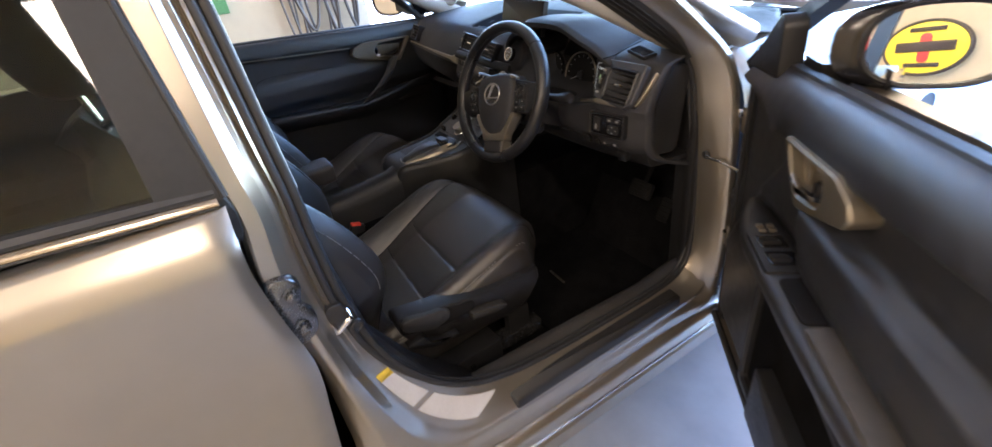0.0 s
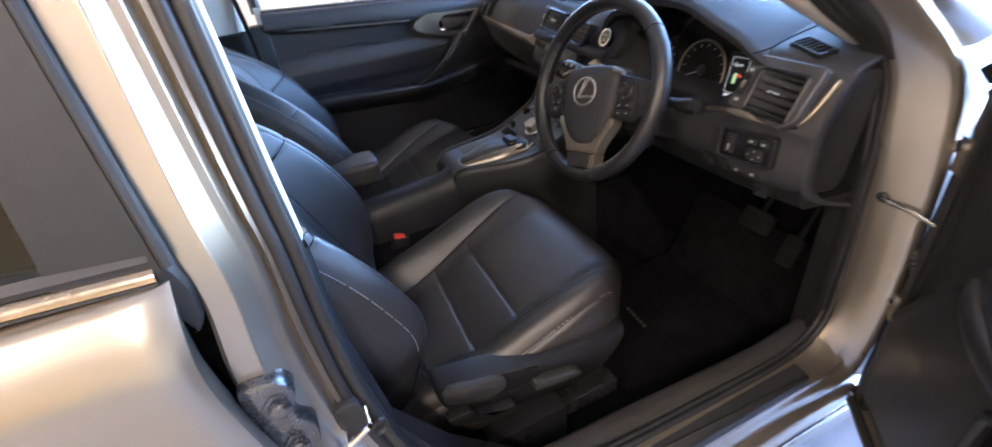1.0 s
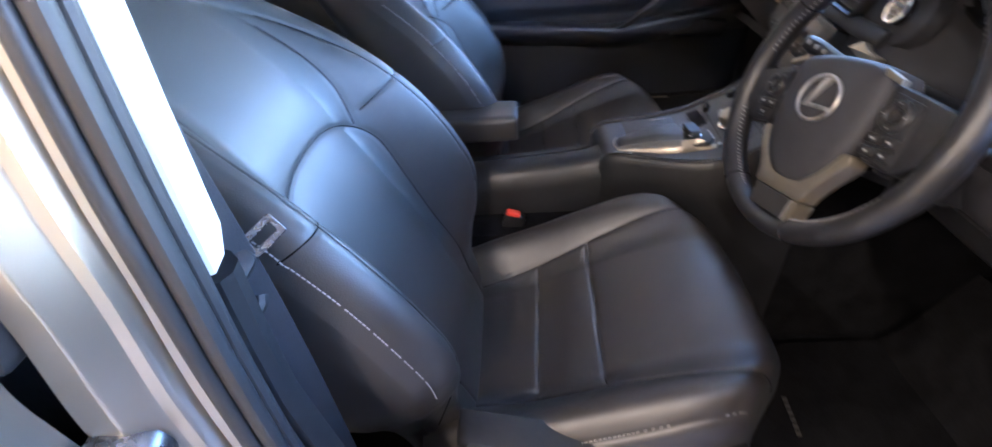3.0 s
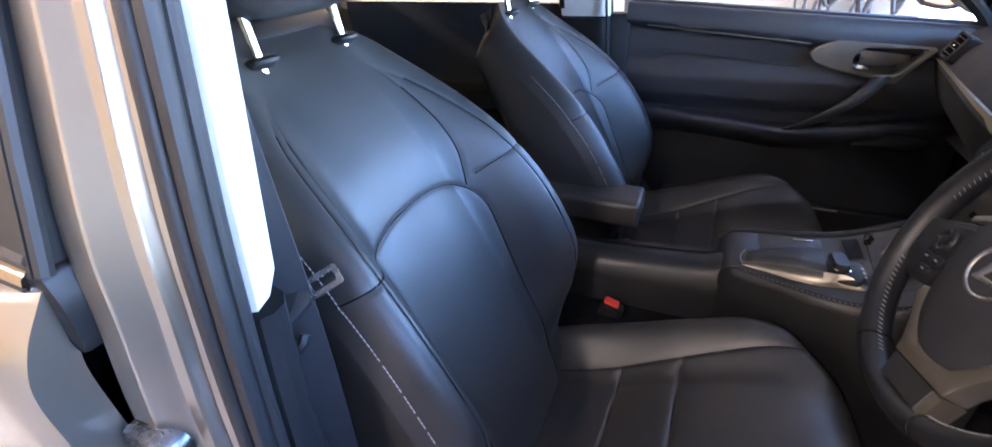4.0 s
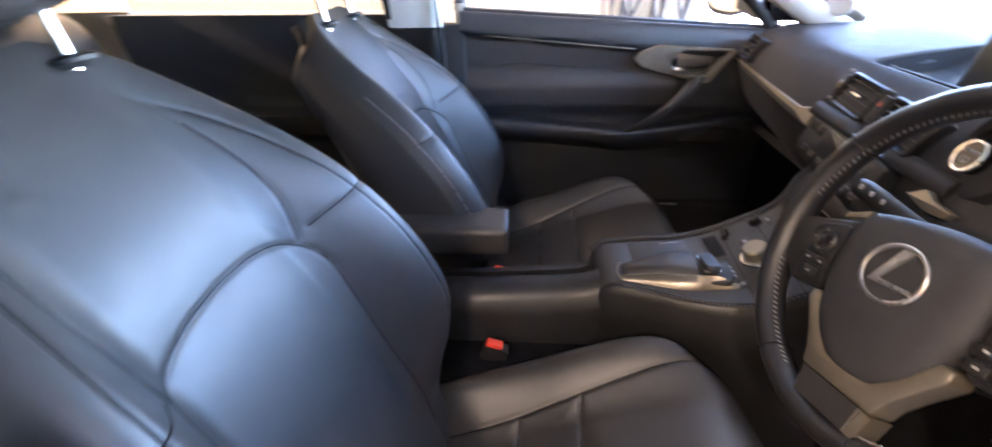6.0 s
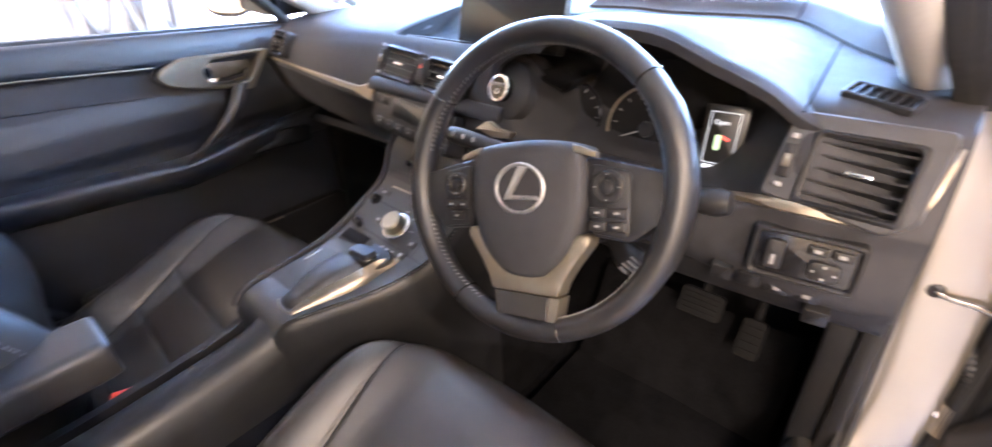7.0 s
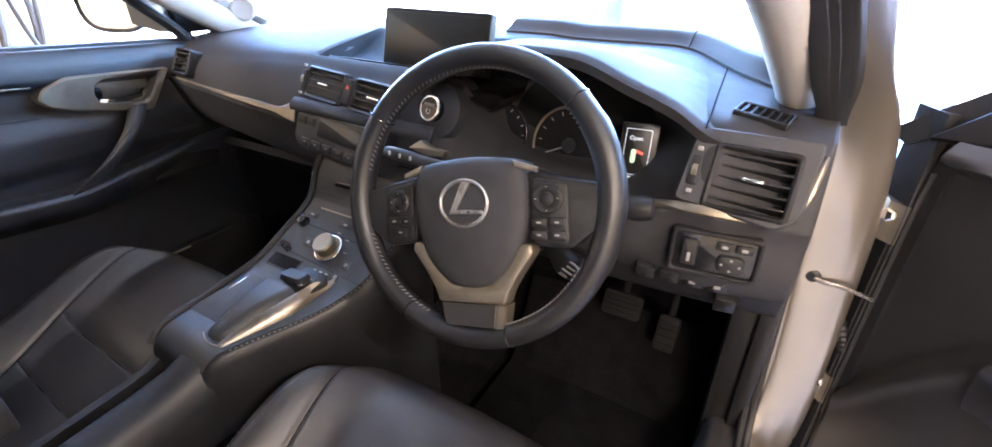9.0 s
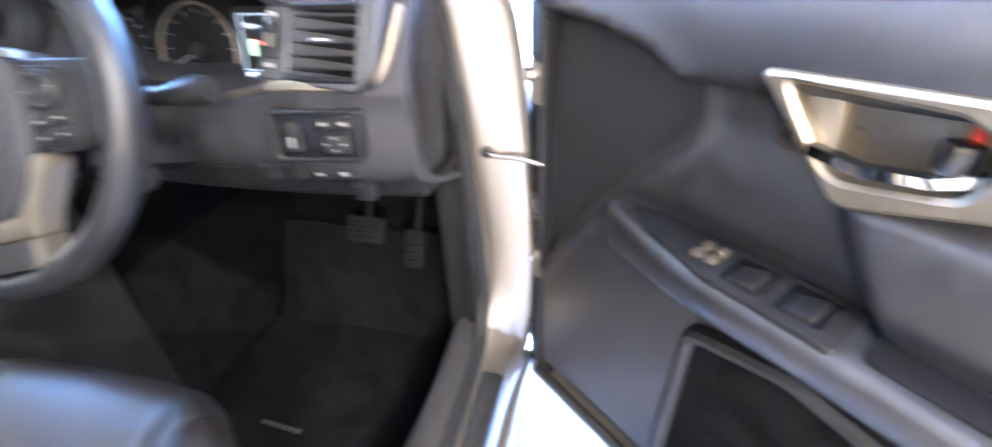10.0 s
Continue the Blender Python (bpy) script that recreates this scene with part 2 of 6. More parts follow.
# gold of the surroundings put into the colour of this chrome
STRIP = material("warm_bright_window_strip", (0.42, 0.36, 0.29), 0.2, metal=1.0, vary=0.1, scale=14, rough_vary=0.08)
CHROME = material("chrome", (0.75, 0.75, 0.76), 0.10, metal=1.0, vary=0.05, scale=20, rough_vary=0.05)
PAINT = material("warm_silver_paint", (0.34, 0.305, 0.255), 0.29, metal=0.82, vary=0.03, scale=2, coat=1.0, rough_vary=0.02)
# also the flat black sheets that stand in for shaded hollows
LINER = material("matt_black_liner", (0.009, 0.009, 0.010), 0.75, vary=0.2, scale=12, grain=0.15, grain_scale=1000, spec=0.12)
WELL = material("dark_champagne_metal", (0.19, 0.168, 0.135), 0.34, metal=0.85, vary=0.1, scale=12, grain=0.05, grain_scale=1500)
# lighter grey than the dash skin, for its lit end by the side vent
LIT_DASH_SKIN = material("lit_dash_skin_grey", (0.042, 0.042, 0.045), 0.50, metal=0.0, vary=0.12, scale=8, grain=0.08, grain_scale=1200)
RUBBER = material("black_rubber", (0.015, 0.015, 0.016), 0.55, vary=0.2, scale=25, grain=0.1, grain_scale=900)
# rubber darkened for the dim footwell; also screw and grille well
PEDAL_RUBBER = material("dimmed_black_rubber", (0.008, 0.008, 0.0085), 0.8, vary=0.3, scale=40, grain=0.2, grain_scale=700, spec=0.15)
CARPET = material("black_carpet", (0.0055, 0.0055, 0.0062), 0.95, vary=0.6, scale=24, grain=0.9, grain_scale=420, spec=0.05)
PALE = material("pale_grey_pillar_trim", (0.66, 0.65, 0.62), 0.7, vary=0.05, scale=20, grain=0.2, grain_scale=900)
BEIGE_TRIM = material("grey_beige_headlining", (0.36, 0.345, 0.32), 0.85, vary=0.06, scale=20, grain=0.3, grain_scale=800)
# unseen; kept paler and warmer than the trim to give seats a brown sheen
HEADLINING = material("pale_warm_headlining", (0.62, 0.55, 0.45), 0.9, vary=0.05, scale=20, grain=0.3, grain_scale=800)
APPLIQUE = material("dark_door_frame_film", (0.018, 0.018, 0.018), 0.48, vary=0.2, scale=8, rough_vary=0.05, spec=0.3)
WEBBING = material("black_belt_webbing", (0.03, 0.03, 0.034), 0.7, vary=0.2, scale=80, grain=0.5, grain_scale=700)
STEEL = material("bare_steel", (0.52, 0.50, 0.47), 0.32, metal=0.95, vary=0.12, scale=40)
DARK_STEEL = material("dark_chromed_steel", (0.16, 0.16, 0.165), 0.25, metal=0.9, vary=0.12, scale=40)
RED = material("red_plastic", (0.62, 0.045, 0.02), 0.4, vary=0.1, scale=40)
WHITE_INK = material("white_print", (0.24, 0.24, 0.24), 0.6, scale=50)
LABEL_W = material("white_label_paper", (0.50, 0.50, 0.52), 0.5, vary=0.06, scale=30)
LABEL_Y = material("yellow_label_paper", (0.75, 0.55, 0.06), 0.5, scale=30)
CONCRETE = material("pale_sealed_concrete", (0.24, 0.25, 0.28), 0.40, vary=0.12, scale=1.3, grain=0.2, grain_scale=60)
WALL = material("cream_wall_paint", (0.44, 0.36, 0.245), 0.8, vary=0.05, scale=1.5, grain=0.2, grain_scale=150)
# cream stands in for lamplight that the downward lamps don't throw up here
CEIL = material("lamp_warmed_ceiling", (0.62, 0.54, 0.42), 0.85, vary=0.04, scale=1.5, grain=0.2, grain_scale=100)
CABLE = material("brown_black_cable", (0.05, 0.042, 0.035), 0.5, vary=0.2, scale=30)
CLEAR = glass_material("window_glass", (0.86, 0.89, 0.88))
TINT = glass_material("tinted_window_glass", (0.50, 0.54, 0.48))
MIRROR = bpy.data.materials.new("mirror_glass")
MIRROR.use_nodes = True
MIRROR.node_tree.nodes["Principled BSDF"].inputs["Base Color"].default_value = (0.86, 0.87, 0.88, 1)
MIRROR.node_tree.nodes["Principled BSDF"].inputs["Metallic"].default_value = 1.0
MIRROR.node_tree.nodes["Principled BSDF"].inputs["Roughness"].default_value = 0.015
SCREEN = material("dark_screen_glass", (0.012, 0.012, 0.012), 0.30, vary=0.1, scale=10, rough_vary=0.03, spec=0.45)


# ---- front seats ----
SEAT_X = 0.352
BACK_Y = [(.46, -.440), (.55, -.470), (.70, -.540), (.85, -.612), (.95, -.668), (1.05, -.742), (1.10, -.785), (1.125, -.815)]
BACK_W = [(.46, .190), (.55, .196), (.60, .212), (.64, .236), (.68, .252), (.75, .257), (.85, .250), (.92, .238), (1.0, .214), (1.06, .184), (1.10, .150), (1.125, .09)]
BACK_B = [(.46, .0), (.56, .006), (.60, .030), (.64, .066), (.69, .094), (.74, .100), (.82, .094), (.90, .074), (.97, .046), (1.03, .022), (1.08, .006), (1.125, 0)]


def seg_dist(px, py, poly):
    best = 1e9
    for (ax, ay), (bx, by) in zip(poly, poly[1:]):
        dx, dy = bx - ax, by - ay
        t = max(0, min(1, ((px-ax)*dx + (py-ay)*dy) / (dx*dx + dy*dy + 1e-12)))
        best = min(best, math.hypot(px - ax - t*dx, py - ay - t*dy))
    return best


def polyline(pts, n):
    return [(p.x, p.y) for p in spline([(x, y, 0) for x, y in pts], n)]


ARCH = polyline([(.118, .44), (.128, .60), (.138, .78), (.136, .845), (.112, .882), (.06, .898), (.0, .902)], 18)
YOKE = polyline([(.128, .872), (.138, .925), (.135, .985), (.118, 1.045), (.10, 1.07)], 10)
RIDGE = polyline([(.190, .46), (.204, .65), (.206, .80), (.193, .90), (.172, .965), (.146, 1.02), (.120, 1.052), (.10, 1.07)], 14)
CROSS = [(.142, .880), (.27, .889)]


def back_point(a, z, seams=True):
    """The front of the backrest at a, from -1 to 1 across, and the height z."""
    w, bol = interp(BACK_W, z), interp(BACK_B, z)
    y = interp(BACK_Y, z)
    dy = (interp(BACK_Y, z + .01) - interp(BACK_Y, z - .01)) / .02
    t = Vector((0, dy, 1)).normalized()
    nrm = Vector((0, t.z, -t.y))
    q = abs(a)
    u = w * a
    d = bol * sm(.42, .83, q) - .010 * (1 - q*q) * sm(.5, .9, z) - .055 * max(0, (q - .84) / .16) ** 2.2
    if seams:
        au = abs(u)
        e = min(seg_dist(au, z, ARCH), seg_dist(au, z, YOKE))
        e2 = min(seg_dist(au, z, RIDGE), seg_dist(au, z, CROSS))
        fade = sm(1.075, 1.0, z)
        d += .0045 * (1 - math.exp(-(e / .030) ** 1.3)) - .0020 * fade * math.exp(-(e / .0025) ** 2) + .0012 * (1 - math.exp(-e2 / .015)) - .0020 * fade * math.exp(-(e2 / .0024) ** 2)
    return Vector((SEAT_X + u, y, z)) + nrm * d


def backrest():
    rows = 230
    rings = []
    N = 230
    for j in range(rows + 1):
        f = j / rows
        z = .46 + (1.125 - .46) * (1 - (1 - f) ** 1.25)
        ring = []
        for i in range(N + 1):
            s = -1 + 2 * i / N
            ring.append(back_point(math.sin(s * math.pi / 2) * .55 + s * .45, z))
        w = interp(BACK_W, z)
        y = interp(BACK_Y, z)
        dy = (interp(BACK_Y, z + .01) - interp(BACK_Y, z - .01)) / .02
        t = Vector((0, dy, 1)).normalized()
        nrm = Vector((0, t.z, -t.y))
        deep = .105 * min(1, (1.14 - z) / .06)
        for k, (au, d) in enumerate([(1.01, -.45), (1.0, -.75), (.95, -.95), (.7, -1.05), (0, -1.1), (-.7, -1.05), (-.95, -.95), (-1.0, -.75), (-1.01, -.45)]):
            ring.append(Vector((SEAT_X + w * au, y, z)) + nrm * d * deep)
        rings.append(ring)
    return loft(rings)


CUSH_Z = [(-.52, .470), (-.42, .487), (-.34, .512), (-.24, .556), (-.14, .594), (-.07, .612), (-.03, .606), (-.008, .580), (.0, .545)]
CUSH_B = [(-.52, .05), (-.42, .068), (-.30, .064), (-.15, .052), (-.06, .036), (-.02, .022), (0, .008)]
CUSH_W = [(-.52, .225), (-.35, .243), (-.18, .247), (-.08, .243), (-.03, .232), (0, .220)]
PANEL_EDGE = polyline([(.125, -.52), (.142, -.38), (.158, -.24), (.174, -.12), (.180, -.04), (.176, .0)], 20)
PIPING = polyline([(.218, -.50), (.236, -.35), (.240, -.18), (.234, -.06), (.224, -.01)], 20)


def cush_point(a, y):
    w, bol, z0 = interp(CUSH_W, y), interp(CUSH_B, y), interp(CUSH_Z, y)
    q = abs(a)
    u = w * a
    z = z0 + bol * sm(.45, .86, q) - .034 * max(0, (q - .86) / .14) ** 2.0 + .004 * (1 - q*q)
    au = abs(u)
    e = min(seg_dist(au, y, PANEL_EDGE), seg_dist(au, y, PIPING))
    if au < interp([(p[1], p[0]) for p in PANEL_EDGE], y):
        e = min(e, abs(y - (-.341 - .012 * a)), abs(y - (-.243 - .007 * a)))
    z += .006 * (1 - math.exp(-e / .022)) - .0032 * math.exp(-(e / .0024) ** 2)
    return Vector((SEAT_X + u, y + nose(q, y), z))


def nose(q, y):
    """The front edge bows forwards in the middle and falls back at the corners."""
    return sm(-.26, 0, y) * (.016 * (1 - q * q) - .062 * sm(.45, 1.04, q) ** 1.5)


def cushion():
    rings = []
    rows, N = 180, 200
    for j in range(rows + 1):
        f = j / rows
        y = -.52 + .52 * (1 - (1 - f) ** 1.35)
        ring = []
        for i in range(N + 1):
            s = -1 + 2 * i / N
            ring.append(cush_point(math.sin(s * math.pi / 2) * .5 + s * .5, y))
        w, zb = interp(CUSH_W, y), interp([(-.52, .40), (-.2, .43), (-.04, .47), (0, .50)], y)
        zt = ring[-1].z
        for au, k in [(1.01, .3), (1.0, .6), (.97, .9), (.9, 1), (0, 1), (-.9, 1), (-.97, .9), (-1.0, .6), (-1.01, .3)]:
            ring.append(Vector((SEAT_X + w * au, y + nose(min(1, abs(au)), y), zt + (zb - zt) * k)))
        rings.append(ring)
    return loft(rings)


def pillow_ring(c, nrm, up, w, h, n=48, p=3.2):
    out = []
    for k in range(n):
        a = 2 * math.pi * k / n
        ca, sa = math.cos(a), math.sin(a)
        out.append(c + Vector((1, 0, 0)) * w * math.copysign(abs(ca) ** (2/p), ca) + up * h * math.copysign(abs(sa) ** (2/p), sa))
    return out


def headrest():
    up = Vector((0, -.22, .975)).normalized()
    nrm = Vector((0, up.z, -up.y))
    c = Vector((SEAT_X - .014, -.826, 1.254))
    prof = [(-.055, .03, .03), (-.052, .08, .06), (-.04, .118, .090), (-.015, .140, .107), (.02, .148, .112), (.045, .145, .109), (.060, .134, .100), (.069, .112, .084), (.073, .07, .055)]
    rings = [pillow_ring(c + nrm * d, nrm, up, w, h) for d, w, h in prof]
    return loft(rings)


def stitches(pts, length, gap, r, bm=None, lift=None):
    """Short threads along a path."""
    bm = bm or bmesh.new()
    pts = [Vector(p) for p in pts]
    acc = 0.0
    for a, b in zip(pts, pts[1:]):
        d = (b - a)
        L = d.length
        if L < 1e-6:
            continue
        d.normalize()
        pos = acc
        while pos + length < L:
            tube([a + d * pos, a + d * (pos + length)], r, 5, bm=bm)
            pos += length + gap
        acc = max(0.0, pos - L)
    return bm


def build_seat():
    seat = thing("front_seat", (SEAT_X, -.25, .30), "black leather front seat with stitched bolsters beside the door opening", "car seat", "front seats")
    part("backrest", backrest(), LEATHER, seat, smooth=180)
    part("cushion", cushion(), LEATHER, seat, smooth=180)
    hr = part("headrest", headrest(), LEATHER, seat, smooth=180)
    for u in (-.092, .068):
        b = Vector((SEAT_X + u, -.787, 1.103))
        part("post", tube([b + V(0, 0, -.02), b + V(0, -.018, .085), b + V(0, -.025, .13)], .0065, 14), CHROME, hr, "chrome headrest post")
        part("post_collar", disc(b + V(0, 0, .0), (0, -.2, 1), [(-.006, .014), (.0, .022), (.004, .0225), (.007, .018), (.008, .009)], 24), HARD, seat)
    # thread lines along the bolster edges
    for sgn in (1, -1):
        zs = [.665 + i * .005 for i in range(66)]
        th = stitches([back_point(sgn * .965, z) + V(sgn * .0022, .0018, 0) for z in zs], .0044, .0016, .00085)
        tagged(part("stitching", th, STITCH, seat, "pale grey thread"), kind="stuff")
        ys = [-.46 + i * .006 for i in range(72)]
        th = stitches([cush_point(sgn * .965, y) + V(sgn * .0014, 0, .0018) for y in ys], .0044, .0016, .0008)
        tagged(part("stitching", th, STITCH, seat, "pale grey thread"), kind="stuff")
    # sewn seams
    def seam(pts, on):
        part("seam", tube(pts, .0010, 6), CARPET, seat)
    for sgn in (1, -1):
        for line, z1 in ((ARCH[2:], 1.1), (YOKE, 1.045), (RIDGE, 1.035), ([(.142 + .0125 * i, .880 + .0009 * i) for i in range(9)], 1.1)):
            pts = [back_point(max(-.97, min(.97, sgn * u / interp(BACK_W, z))), z) + V(0, .0004, 0) for u, z in line if .48 < z < z1]
            seam(spline(pts, 4 * len(pts)), seat)
        pts = [cush_point(sgn * min(.97, u / interp(CUSH_W, y)), y) + V(0, 0, .0004) for u, y in PANEL_EDGE[2:-1]]
        seam(spline(pts, 4 * len(pts)), seat)
    for y0, k in ((-.341, -.012), (-.243, -.007)):
        seam([cush_point(a / 20 * .60, y0 + k * a / 20 * .60) + V(0, 0, .0004) for a in range(-20, 21)], seat)
    # lower trim on the door side, with its levers
    XO = [(-.50, .572), (-.40, .590), (-.25, .602), (-.12, .598), (-.06, .580)]

    def side(s, h, w):
        return Vector((interp(XO, s) - .022 * sm(.52, .43, h) + w, s, h))

    def shape(name, pts, r, w0, w1, bev, mat, parent, label=""):
        out = fillet(pts, r)
        fine = []
        for p, q in zip(out, out[1:] + out[:1]):
            n = max(1, int(math.hypot(q.x - p.x, q.y - p.y) / .02))
            fine += [(p.x + (q.x - p.x) * i / n, p.y + (q.y - p.y) * i / n) for i in range(n)]
        return part(name, plate(fine, w0, w1, side, bev), mat, parent, label)
    tr = shape("side_trim", [(-.458, .545), (-.40, .462), (-.30, .448), (-.165, .440), (-.105, .456), (-.066, .520), (-.072, .556), (-.172, .566), (-.29, .576), (-.40, .590), (-.462, .592)], .016, -.035, .016, .007, HARD, seat)
    # flat black plate laid on the trim behind the recline lever
    shape("lever_backing", [(-.452, .590), (-.458, .545), (-.36, .530), (-.28, .535), (-.27, .560), (-.33, .575), (-.40, .585)], .012, .010, .0175, .002, LINER, tr)
    shape("recline_lever", [(-.455, .582), (-.452, .556), (-.385, .535), (-.345, .548), (-.338, .572), (-.358, .583), (-.44, .592)], .013, .012, .027, .006, CONSOLE, tr, "dark grey plastic recline lever")
    shape("height_lever", [(-.290, .515), (-.199, .502), (-.192, .516), (-.206, .524), (-.292, .540)], .005, .010, .030, .005, CONSOLE, tr, "dark grey plastic height lever")
    shape("lower_lever", [(-.450, .505), (-.380, .474), (-.326, .488), (-.330, .499), (-.370, .496), (-.402, .508), (-.412, .530), (-.455, .520)], .006, .008, .030, .005, HARD, tr)
    part("inner_trim", plate([(p.x, p.y) for p in fillet([(-.54, .40), (-.05, .42), (-.03, .50), (-.5, .53)], .02)], .0, -.02, lambda s, h, w: Vector((SEAT_X - .243 + w, s, h)), .005), HARD, seat)
    for u in (-.19, .19):
        part("seat_rail", box((SEAT_X + u, -.275, .315), (.045, .45, .040), .006), DARK_STEEL, seat, "dull steel seat rail")
        for yy in (-.42, -.12):
            part("rail_foot", box((SEAT_X + u, yy, .36), (.03, .07, .10), .006), HARD, seat)
    mod = part("control_box", box((SEAT_X + .190, -.295, .318), (.10, .185, .105), .008, Matrix.Rotation(.03, 3, 'Z')), HARD, seat, "dark plastic box under the seat")
    part("screw", disc((SEAT_X + .241, -.30, .335), (1, 0, 0), [(0, .008), (.003, .008), (.004, .003)], 12), PEDAL_RUBBER, mod)
    return seat


driver_seat = build_seat()

passenger_seat = copy_thing(driver_seat, pose(SEAT_X - .715, -.200, .264))
tagged(passenger_seat, "black leather passenger seat with chrome headrest posts beside the console")


# ---- car body ----
car = thing("car_body", (0, 0, 0), "warm silver metallic hatchback body with its door opening", "car")
# the edge of the door opening: where the rubber seal runs, and where the painted frame ends outside
INNER = [(.635, -.600, 1.36), (.665, -.590, 1.22), (.690, -.583, 1.08), (.702, -.578, 1.00), (.712, -.575, .90), (.722, -.565, .79), (.730, -.535, .66), (.736, -.470, .545),
         (.738, -.385, .465), (.740, -.28, .425), (.740, -.15, .408), (.740, .05, .400), (.740, .20, .398), (.738, .30, .410), (.735, .350, .46), (.730, .368, .56),
         (.724, .365, .70), (.716, .350, .86), (.706, .325, .99), (.685, .225, 1.09), (.640, .04, 1.22), (.595, -.17, 1.335)]
OUTER = [(.655, -.70, 1.36), (.695, -.688, 1.22), (.738, -.674, 1.08), (.752, -.664, 1.00), (.760, -.672, .90), (.765, -.660, .79), (.768, -.642, .66), (.772, -.636, .52),
         (.778, -.630, .40), (.785, -.56, .30), (.790, -.30, .285), (.790, .02, .285), (.790, .22, .285), (.800, .375, .30), (.818, .388, .40), (.822, .390, .56),
         (.818, .391, .70), (.810, .388, .86), (.790, .375, .99), (.748, .305, 1.09), (.700, .13, 1.235), (.650, -.09, 1.355)]
NL = 300
inner = spline(INNER, NL)
outer = spline(OUTER, NL)
# steps of the pillar: under the seal, groove, bright edge, narrow tread, broad riser, broad tread
BULGE_B = [(0, 0), (.26, .0), (.285, -.010), (.315, -.008), (.36, .001), (.375, .002), (.455, .0010), (.47, .0015), (.64, .0090), (.655, .0090), (.90, -.002), (.94, -.006), (1, -.035)]
BULGE_L = [(0, 0), (.08, .002), (.40, .003), (.50, .016), (.55, .022), (.74, .021), (.84, .008), (.93, -.008), (1, -.03)]
BULGE_S = [(0, 0), (.08, .004), (.2, .012), (.5, .018), (.62, .010), (.8, .008), (1, .0)]
BULGE_A = [(0, 0), (.12, .010), (.35, .015), (.70, .018), (.92, .014), (1, -.004)]


def linear(pts, x):
    for (x0, y0), (x1, y1) in zip(pts, pts[1:]):
        if x <= x1:
            return y0 + (y1 - y0) * (x - x0) / (x1 - x0)
    return pts[-1][1]


TS = sorted({round(i / 100, 4) for i in range(1, 101)} | {0.0} | {b[0] for b in BULGE_B})


def frame_point(k, t):
    p = inner[k].lerp(outer[k], t)
    f = k / (NL - 1) * 21
    wb = 1 - sm(6.5, 10, f)
    wa = sm(12.5, 14.5, f)
    ws = 1 - wb - wa
    lo = sm(4.5, 6.0, f)
    wl = .5 + .5 * sm(0, 2.6, f)
    tb = t if t < .47 else (.47 + (t - .47) / wl if t < .47 + .17 * wl else 1 - (1 - t) * .36 / (.53 - .17 * wl))
    b = wb * (linear(BULGE_B, tb) * (1 - lo) + interp(BULGE_L, t) * lo) + ws * interp(BULGE_S, t) + wa * interp(BULGE_A, t)
    return p + (Vector((b, 0, 0)) if f < 13.5 else Vector((b * .3, -b * .7, 0)))


M_ = len(TS) - 1
bm = surface(lambda u, v: frame_point(min(NL - 1, round(v * (NL - 1))), TS[round(u * M_)]), M_, NL - 1, (-.012, 0, 0))
part("door_frame", bm, PAINT, car, "warm silver painted door frame", smooth=25)
KA = min(range(int(NL * .67), NL), key=lambda i: abs(inner[i].z - 1.0))


def seal_point(u, v):
    k = min(NL - 1, KA + round(v * (NL - 1 - KA)))
    d = (outer[k] - inner[k]).normalized()
    g = sm(0, .30, v)
    w = -.014 - .018 * g + (.026 + .036 * g) * u
    return inner[k] + d * w + V(.010 + .007 * math.sin(min(u, .75) * 16.8) ** 2 - .012 * max(0, .5 - u), -.012, .004)


part("pillar_seal", surface(seal_point, 36, NL - 1 - KA, (-.006, 0, 0)), CONSOLE, car, "ribbed black pillar seal")
MIRR = lambda p: V(-p.x, p.y, p.z)
part("door_frame", surface(lambda u, v: MIRR(frame_point(min(NL - 1, round(v * (NL - 1))), u)), 12, NL - 1, (.012, 0, 0)), PAINT, car, "warm silver painted door frame", smooth=60)
part("door_seal", tube([MIRR(p) for p in inner], .014, 10), RUBBER, car, "thick black rubber door seal")
part("door_seal", tube([p + V(.001, 0, 0) for p in inner], .0098, 12, flat=.8), RUBBER, car, "thick black rubber door seal")


def inward(k, d):
    """A point d further into the opening than the seal."""
    e = (inner[k] - outer[k])
    e.x = 0
    e.normalize()
    return inner[k] + e * d


KB = min(range(NL), key=lambda i: abs(i / (NL - 1) * 21 - 7.5))
part("outer_seal", tube([inner[k] + (outer[k] - inner[k]).normalized() * .0145 * (1 - sm(5.2, 7.4, k / (NL - 1) * 21)) + V(.000, 0, 0) for k in range(KB)], .0072, 12), RUBBER, car, "second lobe of the rubber door seal")
lip = [inward(k, .004) + V(-.009, 0, 0) for k in range(NL)]
part("seal_lip", tube(lip, .0065, 10), RUBBER, car)

# pillar between the doors, inside
ZB = [.40, .55, .70, .85, .92, .98]
ZP = [.99, 1.10, 1.2, 1.3, 1.37]


def pillar_ring(z, sgn=1.0):
    k = min(range(int(NL * .4)), key=lambda i: abs(inner[i].z - z))
    x, y = inner[k].x, inner[k].y
    pts = [(-.014, -.005), (-.019, .008), (-.029, .013), (-.042, .011), (-.053, .000), (-.060, -.03), (-.064, -.10), (-.05, -.13), (-.02, -.10), (-.012, -.04)]
    return [Vector((sgn * (x + a), y + b, z)) for a, b in pts]


def pillar_ring_low(z, sgn=1.0):
    r = pillar_ring(z, sgn)
    grow = .05 * sm(.75, .45, z)
    return [Vector((p.x - sgn * grow * (i in (3, 4, 5, 6)), p.y, z)) for i, p in enumerate(r)]


